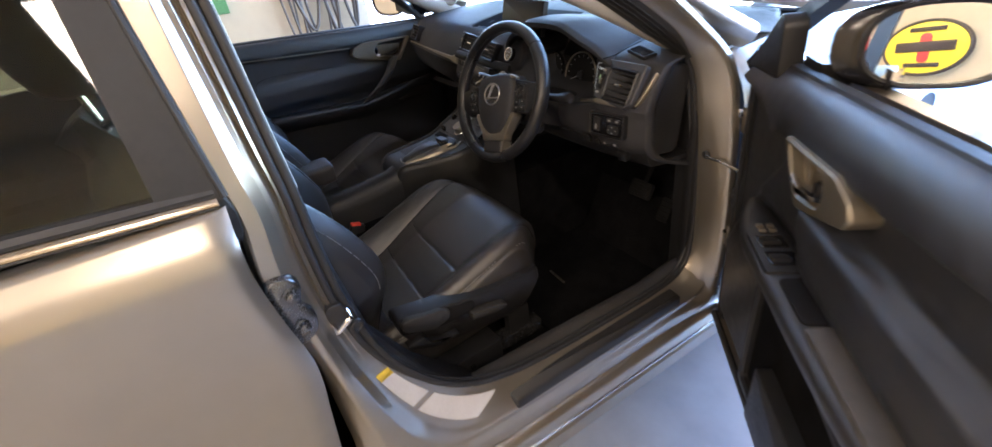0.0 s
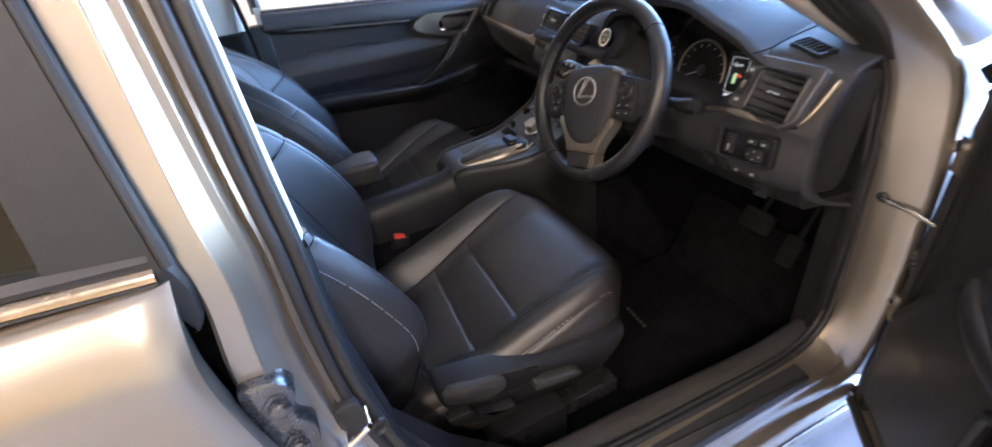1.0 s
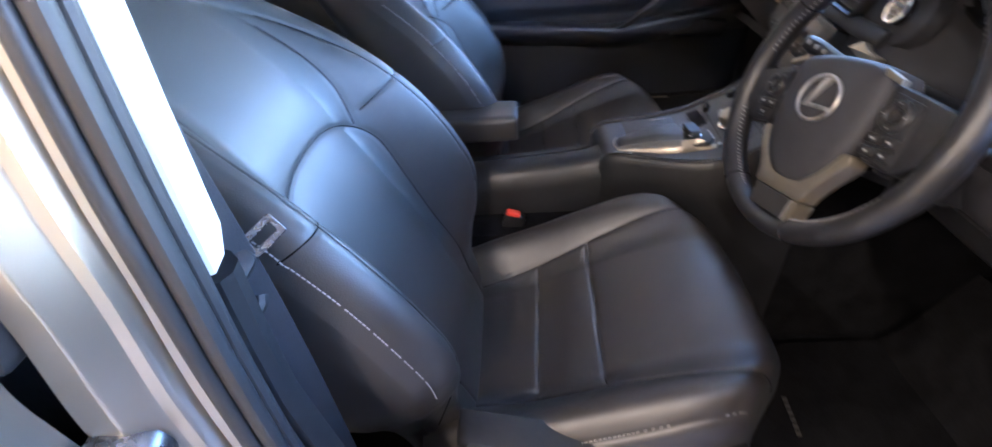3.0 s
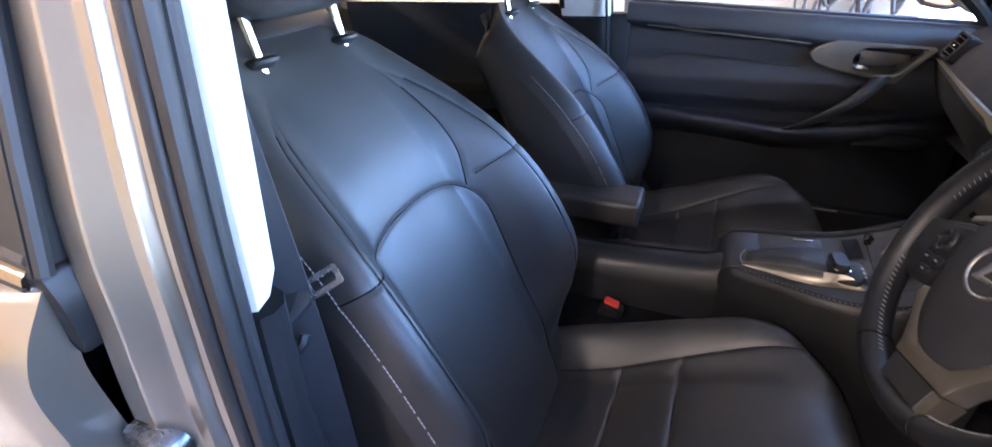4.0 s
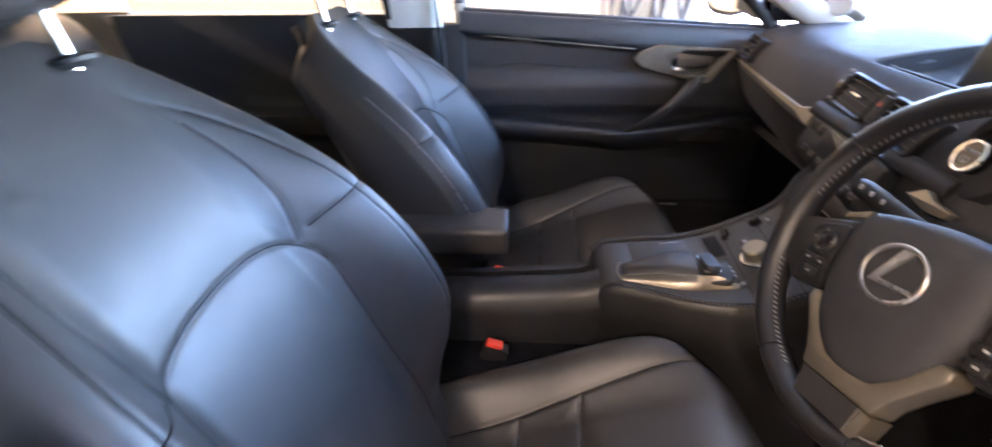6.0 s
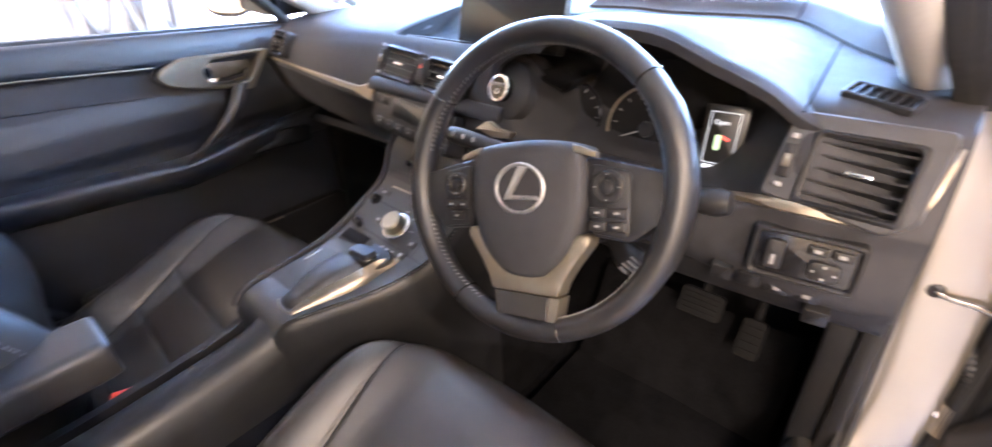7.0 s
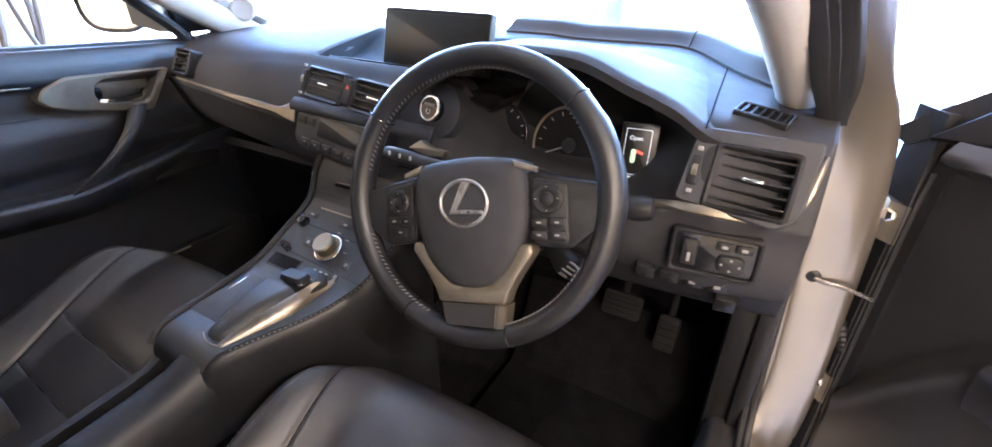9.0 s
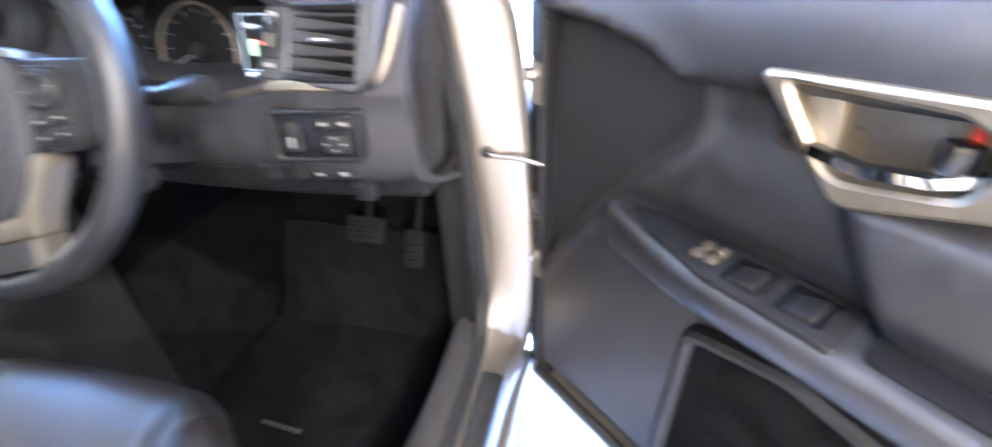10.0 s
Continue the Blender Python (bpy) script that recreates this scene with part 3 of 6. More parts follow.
part("lower_pillar_trim", loft([pillar_ring_low(z) for z in ZB]), HARD, car, "dark lower pillar trim")
pal = [pillar_ring(z) for z in ZP]
pal[0] = [Vector((p.x, p.y, .985 + .045 * sm(.69, .64, p.x))) for p in pal[0]]
part("upper_pillar_trim", loft(pal), PALE, car, "pale grey upper pillar trim")
part("lower_pillar_trim", loft([pillar_ring_low(z, -1) for z in ZB[:-1] + [1.012]]), HARD, car, "dark lower pillar trim")
part("upper_pillar_trim", loft([pillar_ring(z, -1) for z in [1.016] + ZP[1:]]), PALE, car, "pale grey upper pillar trim")

part("pillar_filler", box((-.705, -.552, .66), (.05, .085, .72), .01), RUBBER, car)
# sill: scuff trim, step strip, rocker
sec = [(.640, .25), (.646, .355), (.652, .382), (.664, .395), (.690, .401), (.724, .404), (.735, .396), (.72, .37), (.66, .25)]
part("sill_trim", loft([[V(x + .020 * (x < .70) * sm(-.35, .35, y), y, z + .012 * sm(-.25, -.45, y) + .02 * sm(.2, .4, y)) for x, z in sec] for y in [-.56 + i * .06 for i in range(17)]]), SCUFF, car, "dark grey sill scuff trim")
step = fillet([(-.30, .752), (.262, .752), (.270, .786), (-.288, .786)], .006)
part("step_strip", plate([(p.x, p.y) for p in step], .365, .392, lambda s, w, h: V(w, s, h - (w - .752) * .42), .005), RUBBER, car, "black rubber step strip on the sill")
rock = [(.790, .283), (.800, .278), (.812, .262), (.815, .24), (.808, .232), (.806, .225), (.818, .215), (.819, .175), (.806, .150), (.76, .14), (.74, .20), (.76, .28)]
part("rocker", loft([[V(x, y, z) for x, z in rock] for y in (-1.35, -1.0, -.56, 0, .4, .8)]), PAINT, car, "silver painted rocker panel")
# thin chrome tube along the rocker's outer step
part("rocker_chrome_line", tube([V(.816, y, .236) for y in (-1.3, 0, .75)], .004, 8), CHROME, car)
# front wing behind the hinge pillar and bonnet
wing = [(.80, .44), (.815, .50), (.825, .70), (.83, 1.0), (.82, 1.4), (.74, 1.75), (.5, 1.92), (0, 1.98)]
WZ = [(.30, -.01), (.5, 0), (.75, 0.0), (.90, -.02), (.97, -.06), (1.0, -.12)]
ARCH_Y, ARCH_Z, ARCH_R = 1.40, .31, .345
for sg in (1, -1):
    bm = bmesh.new()
    grid = {}
    NU, NV = 60, 40
    for i in range(NU + 1):
        for j in range(NV + 1):
            u, v = i / NU, j / NV
            x = interp([(k / 7, w[0]) for k, w in enumerate(wing)], u) + interp(WZ, .22 + .78 * v)
            y = interp([(k / 7, w[1]) for k, w in enumerate(wing)], u)
            z = .22 + .78 * v - .16 * sm(.3, 1, u) * v
            e = math.hypot(y - ARCH_Y, z - ARCH_Z)
            flare = .018 * math.exp(-((e - ARCH_R) / .05) ** 2) * (u < .75)
            if e < ARCH_R and u < .75:
                k = ARCH_R / max(e, 1e-3)
                if e > ARCH_R - .03:
                    y, z = ARCH_Y + (y - ARCH_Y) * k, ARCH_Z + (z - ARCH_Z) * k
                else:
                    continue
            grid[i, j] = bm.verts.new((sg * (x + flare), y, z))
    for i in range(NU):
        for j in range(NV):
            q = [(i, j), (i + 1, j), (i + 1, j + 1), (i, j + 1)]
            if all(c in grid for c in q):
                bm.faces.new([grid[c] for c in q])
    part("front_wing", bm, PAINT, car, "silver painted front wing", smooth=60)
    part("arch_liner", disc((sg * .60, ARCH_Y, ARCH_Z), (sg, 0, 0), [(0, .34), (.02, .35)], 40), RUBBER, car)
    wl = part("tyre", disc((sg * .60, ARCH_Y, .31), (sg, 0, 0), [(0, .22), (.02, .295), (.05, .31), (.15, .31), (.18, .295), (.20, .22), (.17, .21)], 48), RUBBER, car, "black tyre")
    part("wheel_rim", disc((sg * .74, ARCH_Y, .31), (sg, 0, 0), [(0, .21), (.04, .215), (.05, .20), (.03, .06), (.045, .04), (.045, .01)], 40), SATIN, wl)
    wl = part("tyre", disc((sg * .60, -1.62, .31), (sg, 0, 0), [(0, .22), (.02, .295), (.05, .31), (.15, .31), (.18, .295), (.20, .22), (.17, .21)], 48), RUBBER, car, "black tyre")
part("bonnet", surface(lambda u, v: V((-.70 + 1.4 * u) * (1 - .12 * v), (.86 + 1.08 * v), .955 - .18 * v * v - .10 * abs(2*u - 1) ** 3 + .02 * (1 - abs(2*u-1))), 24, 20, (0, 0, -.012)), PAINT, car)
part("cowl", box((0, .86, .945), (1.36, .14, .03), .008), HARD, car)

# floor, tunnel and toe board
part("floor_pan", surface(lambda u, v: V(-.70 + 1.40 * u, -1.55 + 2.28 * v, .245 + .30 * sm(.90, 1.0, v) + .02 * sm(.04, 0, u)), 20, 60, (0, 0, -.03)), CARPET, car, "black carpeted floor")
part("firewall", box((-.02, .78, .60), (1.40, .04, .72), .01), CARPET, car)
# unseen box added to stop daylight leaking over the firewall
part("firewall_gap_block", box((0, .845, .945), (1.36, .05, .14), .006), CARPET, car)
part("tunnel", loft([[V(-.13, y, .24), V(-.12, y, .50), V(-.10, y, .56), V(.13, y, .56), V(.15, y, .50), V(.16, y, .24)] for y in (-1.5, -.4, .75)]), CARPET, car)
# filler added to shut the slit of daylight beside the dash
part("kick_filler", box((.716, .405, .60), (.03, .12, .62), .01), HARD, car)
for sg in (1, -1):
    part("kick_panel", box((sg * .685, .52, .60), (.05, .32, .80), .012), HARD, car)

# screen pillars, roof, rear
for sg in (1, -1):
    fw = 0 if sg > 0 else .07
    path = spline([(sg * .675, .415 + fw, 1.0), (sg * .658, .30 + fw, 1.06), (sg * .630, .14 + fw, 1.15), (sg * .600, .0 + fw, 1.225), (sg * .548, -.17, 1.32), (sg * .53, -.35, 1.385)], 60)
    rings = []
    for i, p in enumerate(path):
        t = (path[min(i+1, 59)] - path[max(i-1, 0)]).normalized()
        n = Vector((sg, 0, 0)) - t * (sg * t.x)
        n.normalize()
        s = t.cross(n)
        w = .027 + .013 * max(0, 1 - i / 10)
        rings.append([p + n * (w * math.cos(a)) + s * (.034 * math.sin(a)) for a in [2 * math.pi * k / 14 for k in range(14)]])
    part("screen_pillar_trim", loft(rings), BEIGE_TRIM, car, "grey beige windscreen pillar trim", smooth=60)
    if sg < 0:
        part("tweeter_cover", disc((-.640, .446, 1.071), (.85, -.5, .2), [(-.01, .030), (.004, .029), (.006, .024), (.004, .020), (.005, .004)], 32), BEIGE_TRIM, car, "round speaker cover on the pillar trim")
    out = [p + V(sg * .062, .072, .022) for p in path]
    part("screen_pillar", tube(out, .034, 20, flat=.7), PAINT, car, "silver windscreen pillar")
part("windscreen", surface(lambda u, v: V((-.66 + 1.32 * u) * (1 - .13 * v), .86 - .95 * v - .10 * (2*u - 1) ** 2 * (1 - .4 * v), 1.02 + .375 * v + .03 * math.sin(v * math.pi)), 16, 10, (0, -.003, .005)), CLEAR, car).visible_shadow = False
part("roof", surface(lambda u, v: V((-.60 + 1.2 * u) * (1 - .05 * v), -.12 - 1.75 * v, 1.42 + .035 * math.sin(math.pi * u) - .05 * (v - .35) ** 2 - .03 * sm(.1, 0, v)), 16, 16, (0, 0, .03)), PAINT, car)
part("headlining", surface(lambda u, v: V((-.59 + 1.18 * u) * (1 - .05 * v), -.12 - 1.72 * v, 1.395 + .03 * math.sin(math.pi * u) - .05 * (v - .35) ** 2 - .03 * sm(.1, 0, v)), 16, 16, (0, 0, .012)), HEADLINING, car)
for sg in (1, -1):
    part("roof_rail", tube(spline([(sg * .60, -.14, 1.36), (sg * .635, -.6, 1.395), (sg * .62, -1.2, 1.385), (sg * .57, -1.85, 1.33)], 12), .035, 10), PAINT, car)
    part("rear_quarter", surface(lambda u, v: V(sg * (.79 - .03 * v - .05 * u), -1.50 - .55 * u, .30 + .75 * v), 8, 8, (-sg * .03, 0, 0)), PAINT, car)
    part("rear_pillar", loft([[V(sg * (.74 - .14 * t), -1.62 - .16 * (1 - t), 1.04 + .34 * t), V(sg * (.70 - .12 * t), -1.60 - .16 * (1 - t), 1.04 + .34 * t), V(sg * (.66 - .12 * t), -2.0 + .10 * t, 1.04 + .34 * t), V(sg * (.70 - .13 * t), -2.04 + .1 * t, 1.04 + .34 * t)] for t in (0, .5, 1)]), PALE, car)
part("tailgate", surface(lambda u, v: V((-.72 + 1.44 * u) * (1 - .04 * v), -2.05 - .05 * v, .35 + .70 * v), 8, 8, (0, .03, 0)), PAINT, car)
part("rear_window", surface(lambda u, v: V((-.62 + 1.24 * u) * (1 - .1 * v), -2.05 + .20 * v, 1.06 + .30 * v), 8, 6, (0, -.003, .003)), TINT, car)

# striker, plug, label, hinges
st = Vector((.757, -.581, .776))
part("striker", tube(spline([st + V(-.02, .014, .008), st + V(.006, .014, .008), st + V(.008, .012, .007), st + V(.008, -.011, -.008), st + V(.006, -.013, -.009), st + V(-.02, -.013, -.009)], 26), .004, 10), CHROME, car, "chrome door striker loop")
part("striker_plate", plate(fillet([(-.016, -.028), (.016, -.028), (.016, .028), (-.016, .028)], .014), .722, .742, lambda s, h, w: V(w, st.y - .004 + s, st.z + h), .004), RUBBER, car, "black striker plate")
part("plug", disc((.732, -.560, .742), (1, .20, 0), [(0, .013), (.008, .0125), (.010, .009), (.007, .007), (.006, .002)], 24), RUBBER, car, "black rubber plug")
for nm, y0, z0, y1, z1, mt in (("caution_label", -.565, .645, -.555, .625, LABEL_Y), ("caution_label", -.555, .632, -.49, .535, LABEL_W), ("tyre_label", -.482, .522, -.385, .448, LABEL_W)):
    def on(k_, t_):
        return frame_point(k_, t_) + V(.002, 0, 0)
    ka = min(range(int(NL * .13), int(NL * .6)), key=lambda i: abs(inner[i].z - (z0 - .02)))
    kb = min(range(int(NL * .13), int(NL * .6)), key=lambda i: abs(inner[i].z - (z1 - .02)))
    part(nm, surface(lambda u, v: on(round(ka + (kb - ka) * v), .12 + .22 * u), 6, max(2, kb - ka), (-.0015, 0, 0)), mt, car, "printed label")
for z in (.545, .862):
    h = Vector((.838, .406, z))
    hg = part("door_hinge", loft([[h + V(x, y, w) for x, y in ((-.030, .02), (-.026, -.012), (-.010, -.026), (.010, -.030), (.020, -.020), (.014, .0), (.0, .02))] for w in (-.030, -.026, -.010, -.006, .006, .010, .026, .030)]), PAINT, car, "silver door hinge")
    part("hinge_bolt", disc(h + V(-.022, -.020, .014), (-.6, -1, 0), [(0, .010), (.008, .010), (.010, .007)], 6), CHROME, hg)
    part("hinge_pin", disc(h + V(.012, -.026, -.040), (0, 0, 1), [(0, .006), (.006, .0085), (.014, .0065), (.066, .0065), (.074, .0085), (.080, .004)], 14), DARK_STEEL, hg)
    part("hinge_arm", box(h + V(.036, -.022, .0), (.050, .012, .046), .004, Matrix.Rotation(-.6, 3, 'Z')), PAINT, hg)
ck = Vector((.752, .358, .764))
arm = part("check_arm", tube(spline([ck + V(-.004, .03, .003), ck, ck + V(.020, .000, -.006), ck + V(.044, .003, -.008), ck + V(.084, .012, -.021)], 24), .0036, 8, flat=.6), DARK_STEEL, car, "steel door check arm")
part("check_cap", disc(ck + V(0, .010, 0), (-.2, -1, 0), [(0, .013), (.008, .012), (.012, .007)], 18), RUBBER, arm)
# dark block added to shut out daylight in the hinge gap
part("hinge_gap_block", loft([[V(x, y, z) for x, y in ((.806, .430), (.870, .450), (.884, .395), (.830, .379))] for z in (.26, .6, 1.02)]), RUBBER, car)
part("wiring_boot", tube(spline([(.792, .418, .715), (.804, .400, .692), (.822, .392, .655), (.836, .390, .62), (.842, .394, .595)], 36), [.0095 + .0022 * (i % 2) for i in range(36)], 12), RUBBER, car, "ribbed black wiring boot")
hinge = part("rear_hinge", plate([(p.x, p.y) for p in fillet([(-.668, .905), (-.634, .902), (-.616, .880), (-.630, .848), (-.612, .822), (-.618, .786), (-.645, .772), (-.668, .782)], .014)], .742, .766, lambda s, h, w: V(w, s, h), .006), DARK_STEEL, car, "steel rear door hinge")
for z in (.870, .808):
    part("hinge_bolt", disc((.763, -.638, z), (1, .15, 0), [(0, .015), (.004, .015), (.005, .011), (.013, .0105), (.015, .007)], 6), DARK_STEEL, hinge)

# ---- rear side door, closed ----
rear_door = thing("rear_door", (.76, -1.1, .3), "closed silver rear side door with dark window and chrome strip", "car door")
RX = [(.30, .752), (.40, .768), (.52, .782), (.68, .794), (.82, .800), (.92, .8015), (.960, .8015), (.980, .7985), (1.005, .788), (1.035, .768)]


def door_edge(z):
    return interp([(.30, -.675), (.5, -.662), (.64, -.650), (.70, -.644), (.76, -.644), (.86, -.661), (.94, -.671), (1.0, -.670), (1.035, -.667)], z)


def rear_skin(u, v):
    z = .30 + .735 * v
    y = door_edge(z) - .90 * u
    return V(interp(RX, z) - .010 * max(0, 1 - u / .03) ** 2 - .02 * u * u, y, z)


part("outer_skin", surface(rear_skin, 60, 110, (-.035, -.004, 0)), PAINT, rear_door, smooth=60)


def strip(u, w, h):
    return V(w, u, h - (u + .66) * .06)


sec = [(.744, 1.033), (.756, 1.033), (.761, 1.035), (.7635, 1.040), (.762, 1.045), (.757, 1.049), (.750, 1.050), (.743, 1.049)]
part("chrome_strip", loft([[strip(y, x - .02 * ((y + .66) / .9) ** 2, z) for x, z in sec] for y in (-.673, -.8, -1.0, -1.3, -1.5)], closed=True), STRIP, rear_door, "chrome window strip")
# dark line drawn for the dark band that the chrome reflects
part("strip_dark_line", tube([strip(y, .7628 - .02 * ((y + .66) / .9) ** 2, 1.0375) for y in (-.673, -.8, -1.0, -1.3, -1.5)], .0016, 6), RUBBER, rear_door)
part("window_seal", loft([[strip(y, x - .02 * ((y + .66) / .9) ** 2, z) for x, z in [(.732, 1.046), (.756, 1.050), (.757, 1.055), (.752, 1.062), (.736, 1.064)]] for y in (-.673, -.8, -1.0, -1.3, -1.5)]), RUBBER, rear_door)


def side_x(z):
    return .752 - .30 * (z - 1.06) - .15 * (z - 1.06) ** 2


part("window", surface(lambda u, v: V(side_x(1.05 + .31 * v) - .006 - .02 * u * u, -.72 - .78 * u - .01 * v, 1.05 + .31 * v), 20, 8, (-.004, 0, 0)), TINT, rear_door, "dark reflecting window glass")
part("frame_cover", surface(lambda u, v: V(side_x(1.045 + .32 * v) + .002, interp([(0, -.668), (1, -.700)], v) + (interp([(0, -.737), (1, -.742)], v) - interp([(0, -.668), (1, -.700)], v)) * u, 1.045 + .32 * v), 8, 16, (-.03, 0, 0)), APPLIQUE, rear_door, "dark pillar cover film")
part("frame_edge", tube([V(side_x(z) - .004, interp([(1.045, -.664), (1.365, -.697)], z), z) for z in (1.045, 1.12, 1.2, 1.28, 1.365)], .006, 8), RUBBER, rear_door)
part("edge_cap", plate([(p.x, p.y) for p in fillet([(-.700, 1.050), (-.664, 1.048), (-.657, 1.02), (-.660, .985), (-.670, .972), (-.684, 1.01)], .008)], .722, .757, lambda s, h, w: V(w, s, h), .005), HARD, rear_door, "black plastic edge cap")
part("inner_panel", surface(lambda u, v: V(.70 + .01 * math.sin(v * 3), door_edge(.3 + .74 * v) - .02 - .85 * u, .30 + .74 * v), 6, 6, (.02, 0, 0)), HARD, rear_door)
far_rear = thing("rear_door", (-.76, -1.1, .3), "closed rear side door with dark trim, passenger side", "car door")
part("outer_skin", surface(lambda u, v: V(-rear_skin(u, v).x, rear_skin(u, v).y, rear_skin(u, v).z), 20, 16, (.035, 0, 0)), PAINT, far_rear)
part("inner_panel", surface(lambda u, v: V(-.70 + .025 * sm(.75, .95, v) + .05 * sm(.50, .56, v) * sm(.66, .62, v), -.66 - .85 * u, .30 + .745 * v), 12, 40, (-.02, 0, 0)), SOFT, far_rear)
part("window", surface(lambda u, v: V(-(side_x(1.05 + .31 * v) - .006), -.70 - .80 * u, 1.05 + .31 * v), 4, 4, (.004, 0, 0)), CLEAR, far_rear).visible_shadow = False
part("window_frame", tube([(-.66, -.70, 1.04), (-.60, -.72, 1.36)], .02, 8), HARD, far_rear)

# ---- rear bench ----
bench = thing("rear_seat", (0, -1.35, .30), "black leather rear bench seat with headrests", "car seat")


def bench_back(u, v):
    x = -.62 + 1.24 * u
    puff = .035 * (abs(math.sin(math.pi * u * 2.0)) ** .35) * (math.sin(math.pi * min(1, v * .9 + .1)) ** .4)
    return V(x, -1.36 - .20 * v + puff - .05 * max(0, (v - .88) / .12) ** 2, .50 + .56 * v)


part("backrest", surface(bench_back, 80, 24, (0, -.12, 0)), LEATHER, bench, smooth=180)
part("cushion", surface(lambda u, v: V(-.62 + 1.24 * u, -1.40 + .46 * v, .50 + .04 * v - .06 * max(0, (v - .85) / .15) ** 2 + .02 * abs(math.sin(math.pi * u * 2)) ** .4), 60, 20, (0, 0, -.20)), LEATHER, bench, smooth=180)
for x in (-.36, 0, .36):
    c = Vector((x, -1.585, 1.11))
    rings = [pillow_ring(c + V(0, d, 0), None, Vector((0, 0, 1)), w, h) for d, w, h in [(-.04, .06, .03), (-.035, .11, .06), (0, .125, .07), (.035, .115, .06), (.045, .07, .035)]]
    part("headrest", loft(rings), LEATHER, bench, smooth=180)


# ---- dashboard ----
dash = thing("dashboard", (0, .4, .75), "soft black dashboard with vents, silver trim and instrument hood", "dashboard")
DX = [-.72, -.45, -.2, 0, .19, .26, .47, .575, .62, .715]
DP = [  # windscreen edge, top, lip, upper face, trim line, under trim, knee, back
    [(.62, 1.00), (.50, 1.02), (.34, 1.010), (.270, .975), (.245, .930), (.250, .905), (.29, .82), (.42, .74)],
    [(.80, 1.02), (.60, 1.045), (.34, 1.030), (.255, .990), (.215, .925), (.215, .900), (.26, .81), (.42, .72)],
    [(.84, 1.025), (.62, 1.05), (.31, 1.035), (.235, 1.008), (.190, .922), (.190, .890), (.23, .80), (.42, .70)],
    [(.85, 1.025), (.62, 1.05), (.30, 1.035), (.215, 1.003), (.175, .925), (.176, .885), (.21, .80), (.42, .70)],
    [(.85, 1.025), (.62, 1.05), (.30, 1.030), (.225, .990), (.180, .920), (.172, .885), (.22, .80), (.42, .72)],
    [(.84, 1.02), (.60, 1.045), (.36, 1.022), (.350, .955), (.240, .893), (.168, .888), (.20, .80), (.42, .74)],
    [(.82, 1.02), (.60, 1.045), (.36, 1.022), (.350, .955), (.240, .893), (.163, .890), (.19, .80), (.42, .74)],
    [(.81, 1.02), (.58, 1.04), (.28, 1.024), (.205, .995), (.165, .926), (.157, .903), (.18, .80), (.42, .74)],
    [(.79, 1.02), (.57, 1.04), (.27, 1.024), (.200, .997), (.160, .928), (.155, .905), (.18, .80), (.42, .74)],
    [(.62, 1.00), (.50, 1.02), (.28, 1.012), (.222, .985), (.185, .922), (.185, .890), (.21, .79), (.42, .70)],
]


def dash_point(x, v):
    """v runs from the windscreen, 0, over the top and the face to the back, 7."""
    out = []
    for k in range(8):
        out.append((interp([(DX[i], DP[i][k][0]) for i in range(10)], x), interp([(DX[i], DP[i][k][1]) for i in range(10)], x)))
    i = min(6, int(v))
    t = v - i
    a, b, c, d = out[max(0, i-1)], out[i], out[i+1], out[min(7, i+2)]
    q = [0.5 * (2*b[j] + (c[j]-a[j])*t + (2*a[j]-5*b[j]+4*c[j]-d[j])*t*t + (3*b[j]-a[j]-3*c[j]+d[j])*t**3) for j in (0, 1)]
    if v < 3:
        # the hollow in which the screen stands
        y = q[0]
        left = -.150 - .22 * (y - .245) - .25 * max(0, .27 - y)
        q[1] -= .030 * sm(.246, .268, y) * sm(left, left + .030, x) * sm(.275, .245, x) * sm(.52, .34, y)
    return Vector((x, q[0], q[1]))


part("dash_body", surface(lambda u, v: dash_point(-.72 + 1.435 * u, 7 * v), 260, 150, (0, .03, -.004)), SOFT, dash, "soft grained black dash skin", smooth=180)


def along(x0, x1, v0, v1, n, mat, name, label, lift=.004, wide=None):
    """A strip lying on the dash face."""
    def f(u, w):
        x = x0 + (x1 - x0) * u
        a, b = (v0, v1) if wide is None else wide(u)
        p = dash_point(x, a + (b - a) * w)
        q = dash_point(x, a + (b - a) * w + .02)
        t = (q - p).normalized()
        nrm = Vector((0, t.z, -t.y))
        return p + nrm * (lift * (1.0 if .05 < w < .95 else .2)) * (-1 if nrm.y > 0 else 1)
    return part(name, surface(f, n, 8, (0, .006, 0)), mat, dash, label)


along(-.71, -.155, 3.85, 4.1, 50, SATIN, "silver_trim", "satin silver trim strip", .006, lambda u: (3.95 - .05 * sm(.3, .8, u) - .20 * sm(.88, 1, u), 4.05 + .06 * sm(.3, .8, u) + .26 * sm(.86, 1, u)))
def edge_trim(pts, w):
    rings = []
    for i, (x, v) in enumerate(pts):
        p, q = dash_point(x, v), dash_point(x, v + .05)
        t = (q - p).normalized()
        n = Vector((0, -abs(t.z), abs(t.y)))
        x2, v2 = pts[min(i + 1, len(pts) - 1)]
        x1, v1 = pts[max(i - 1, 0)]
        d = (dash_point(x2, v2) - dash_point(x1, v1)).normalized()
        c = d.cross(n).normalized()
        k = w * (1 - .5 * (i / (len(pts) - 1)) ** 2)
        rings.append([p + c * a * k + n * b for a, b in ((-1, -.004), (-.9, .006), (0, .008), (.9, .006), (1, -.004))])
    return loft(rings)


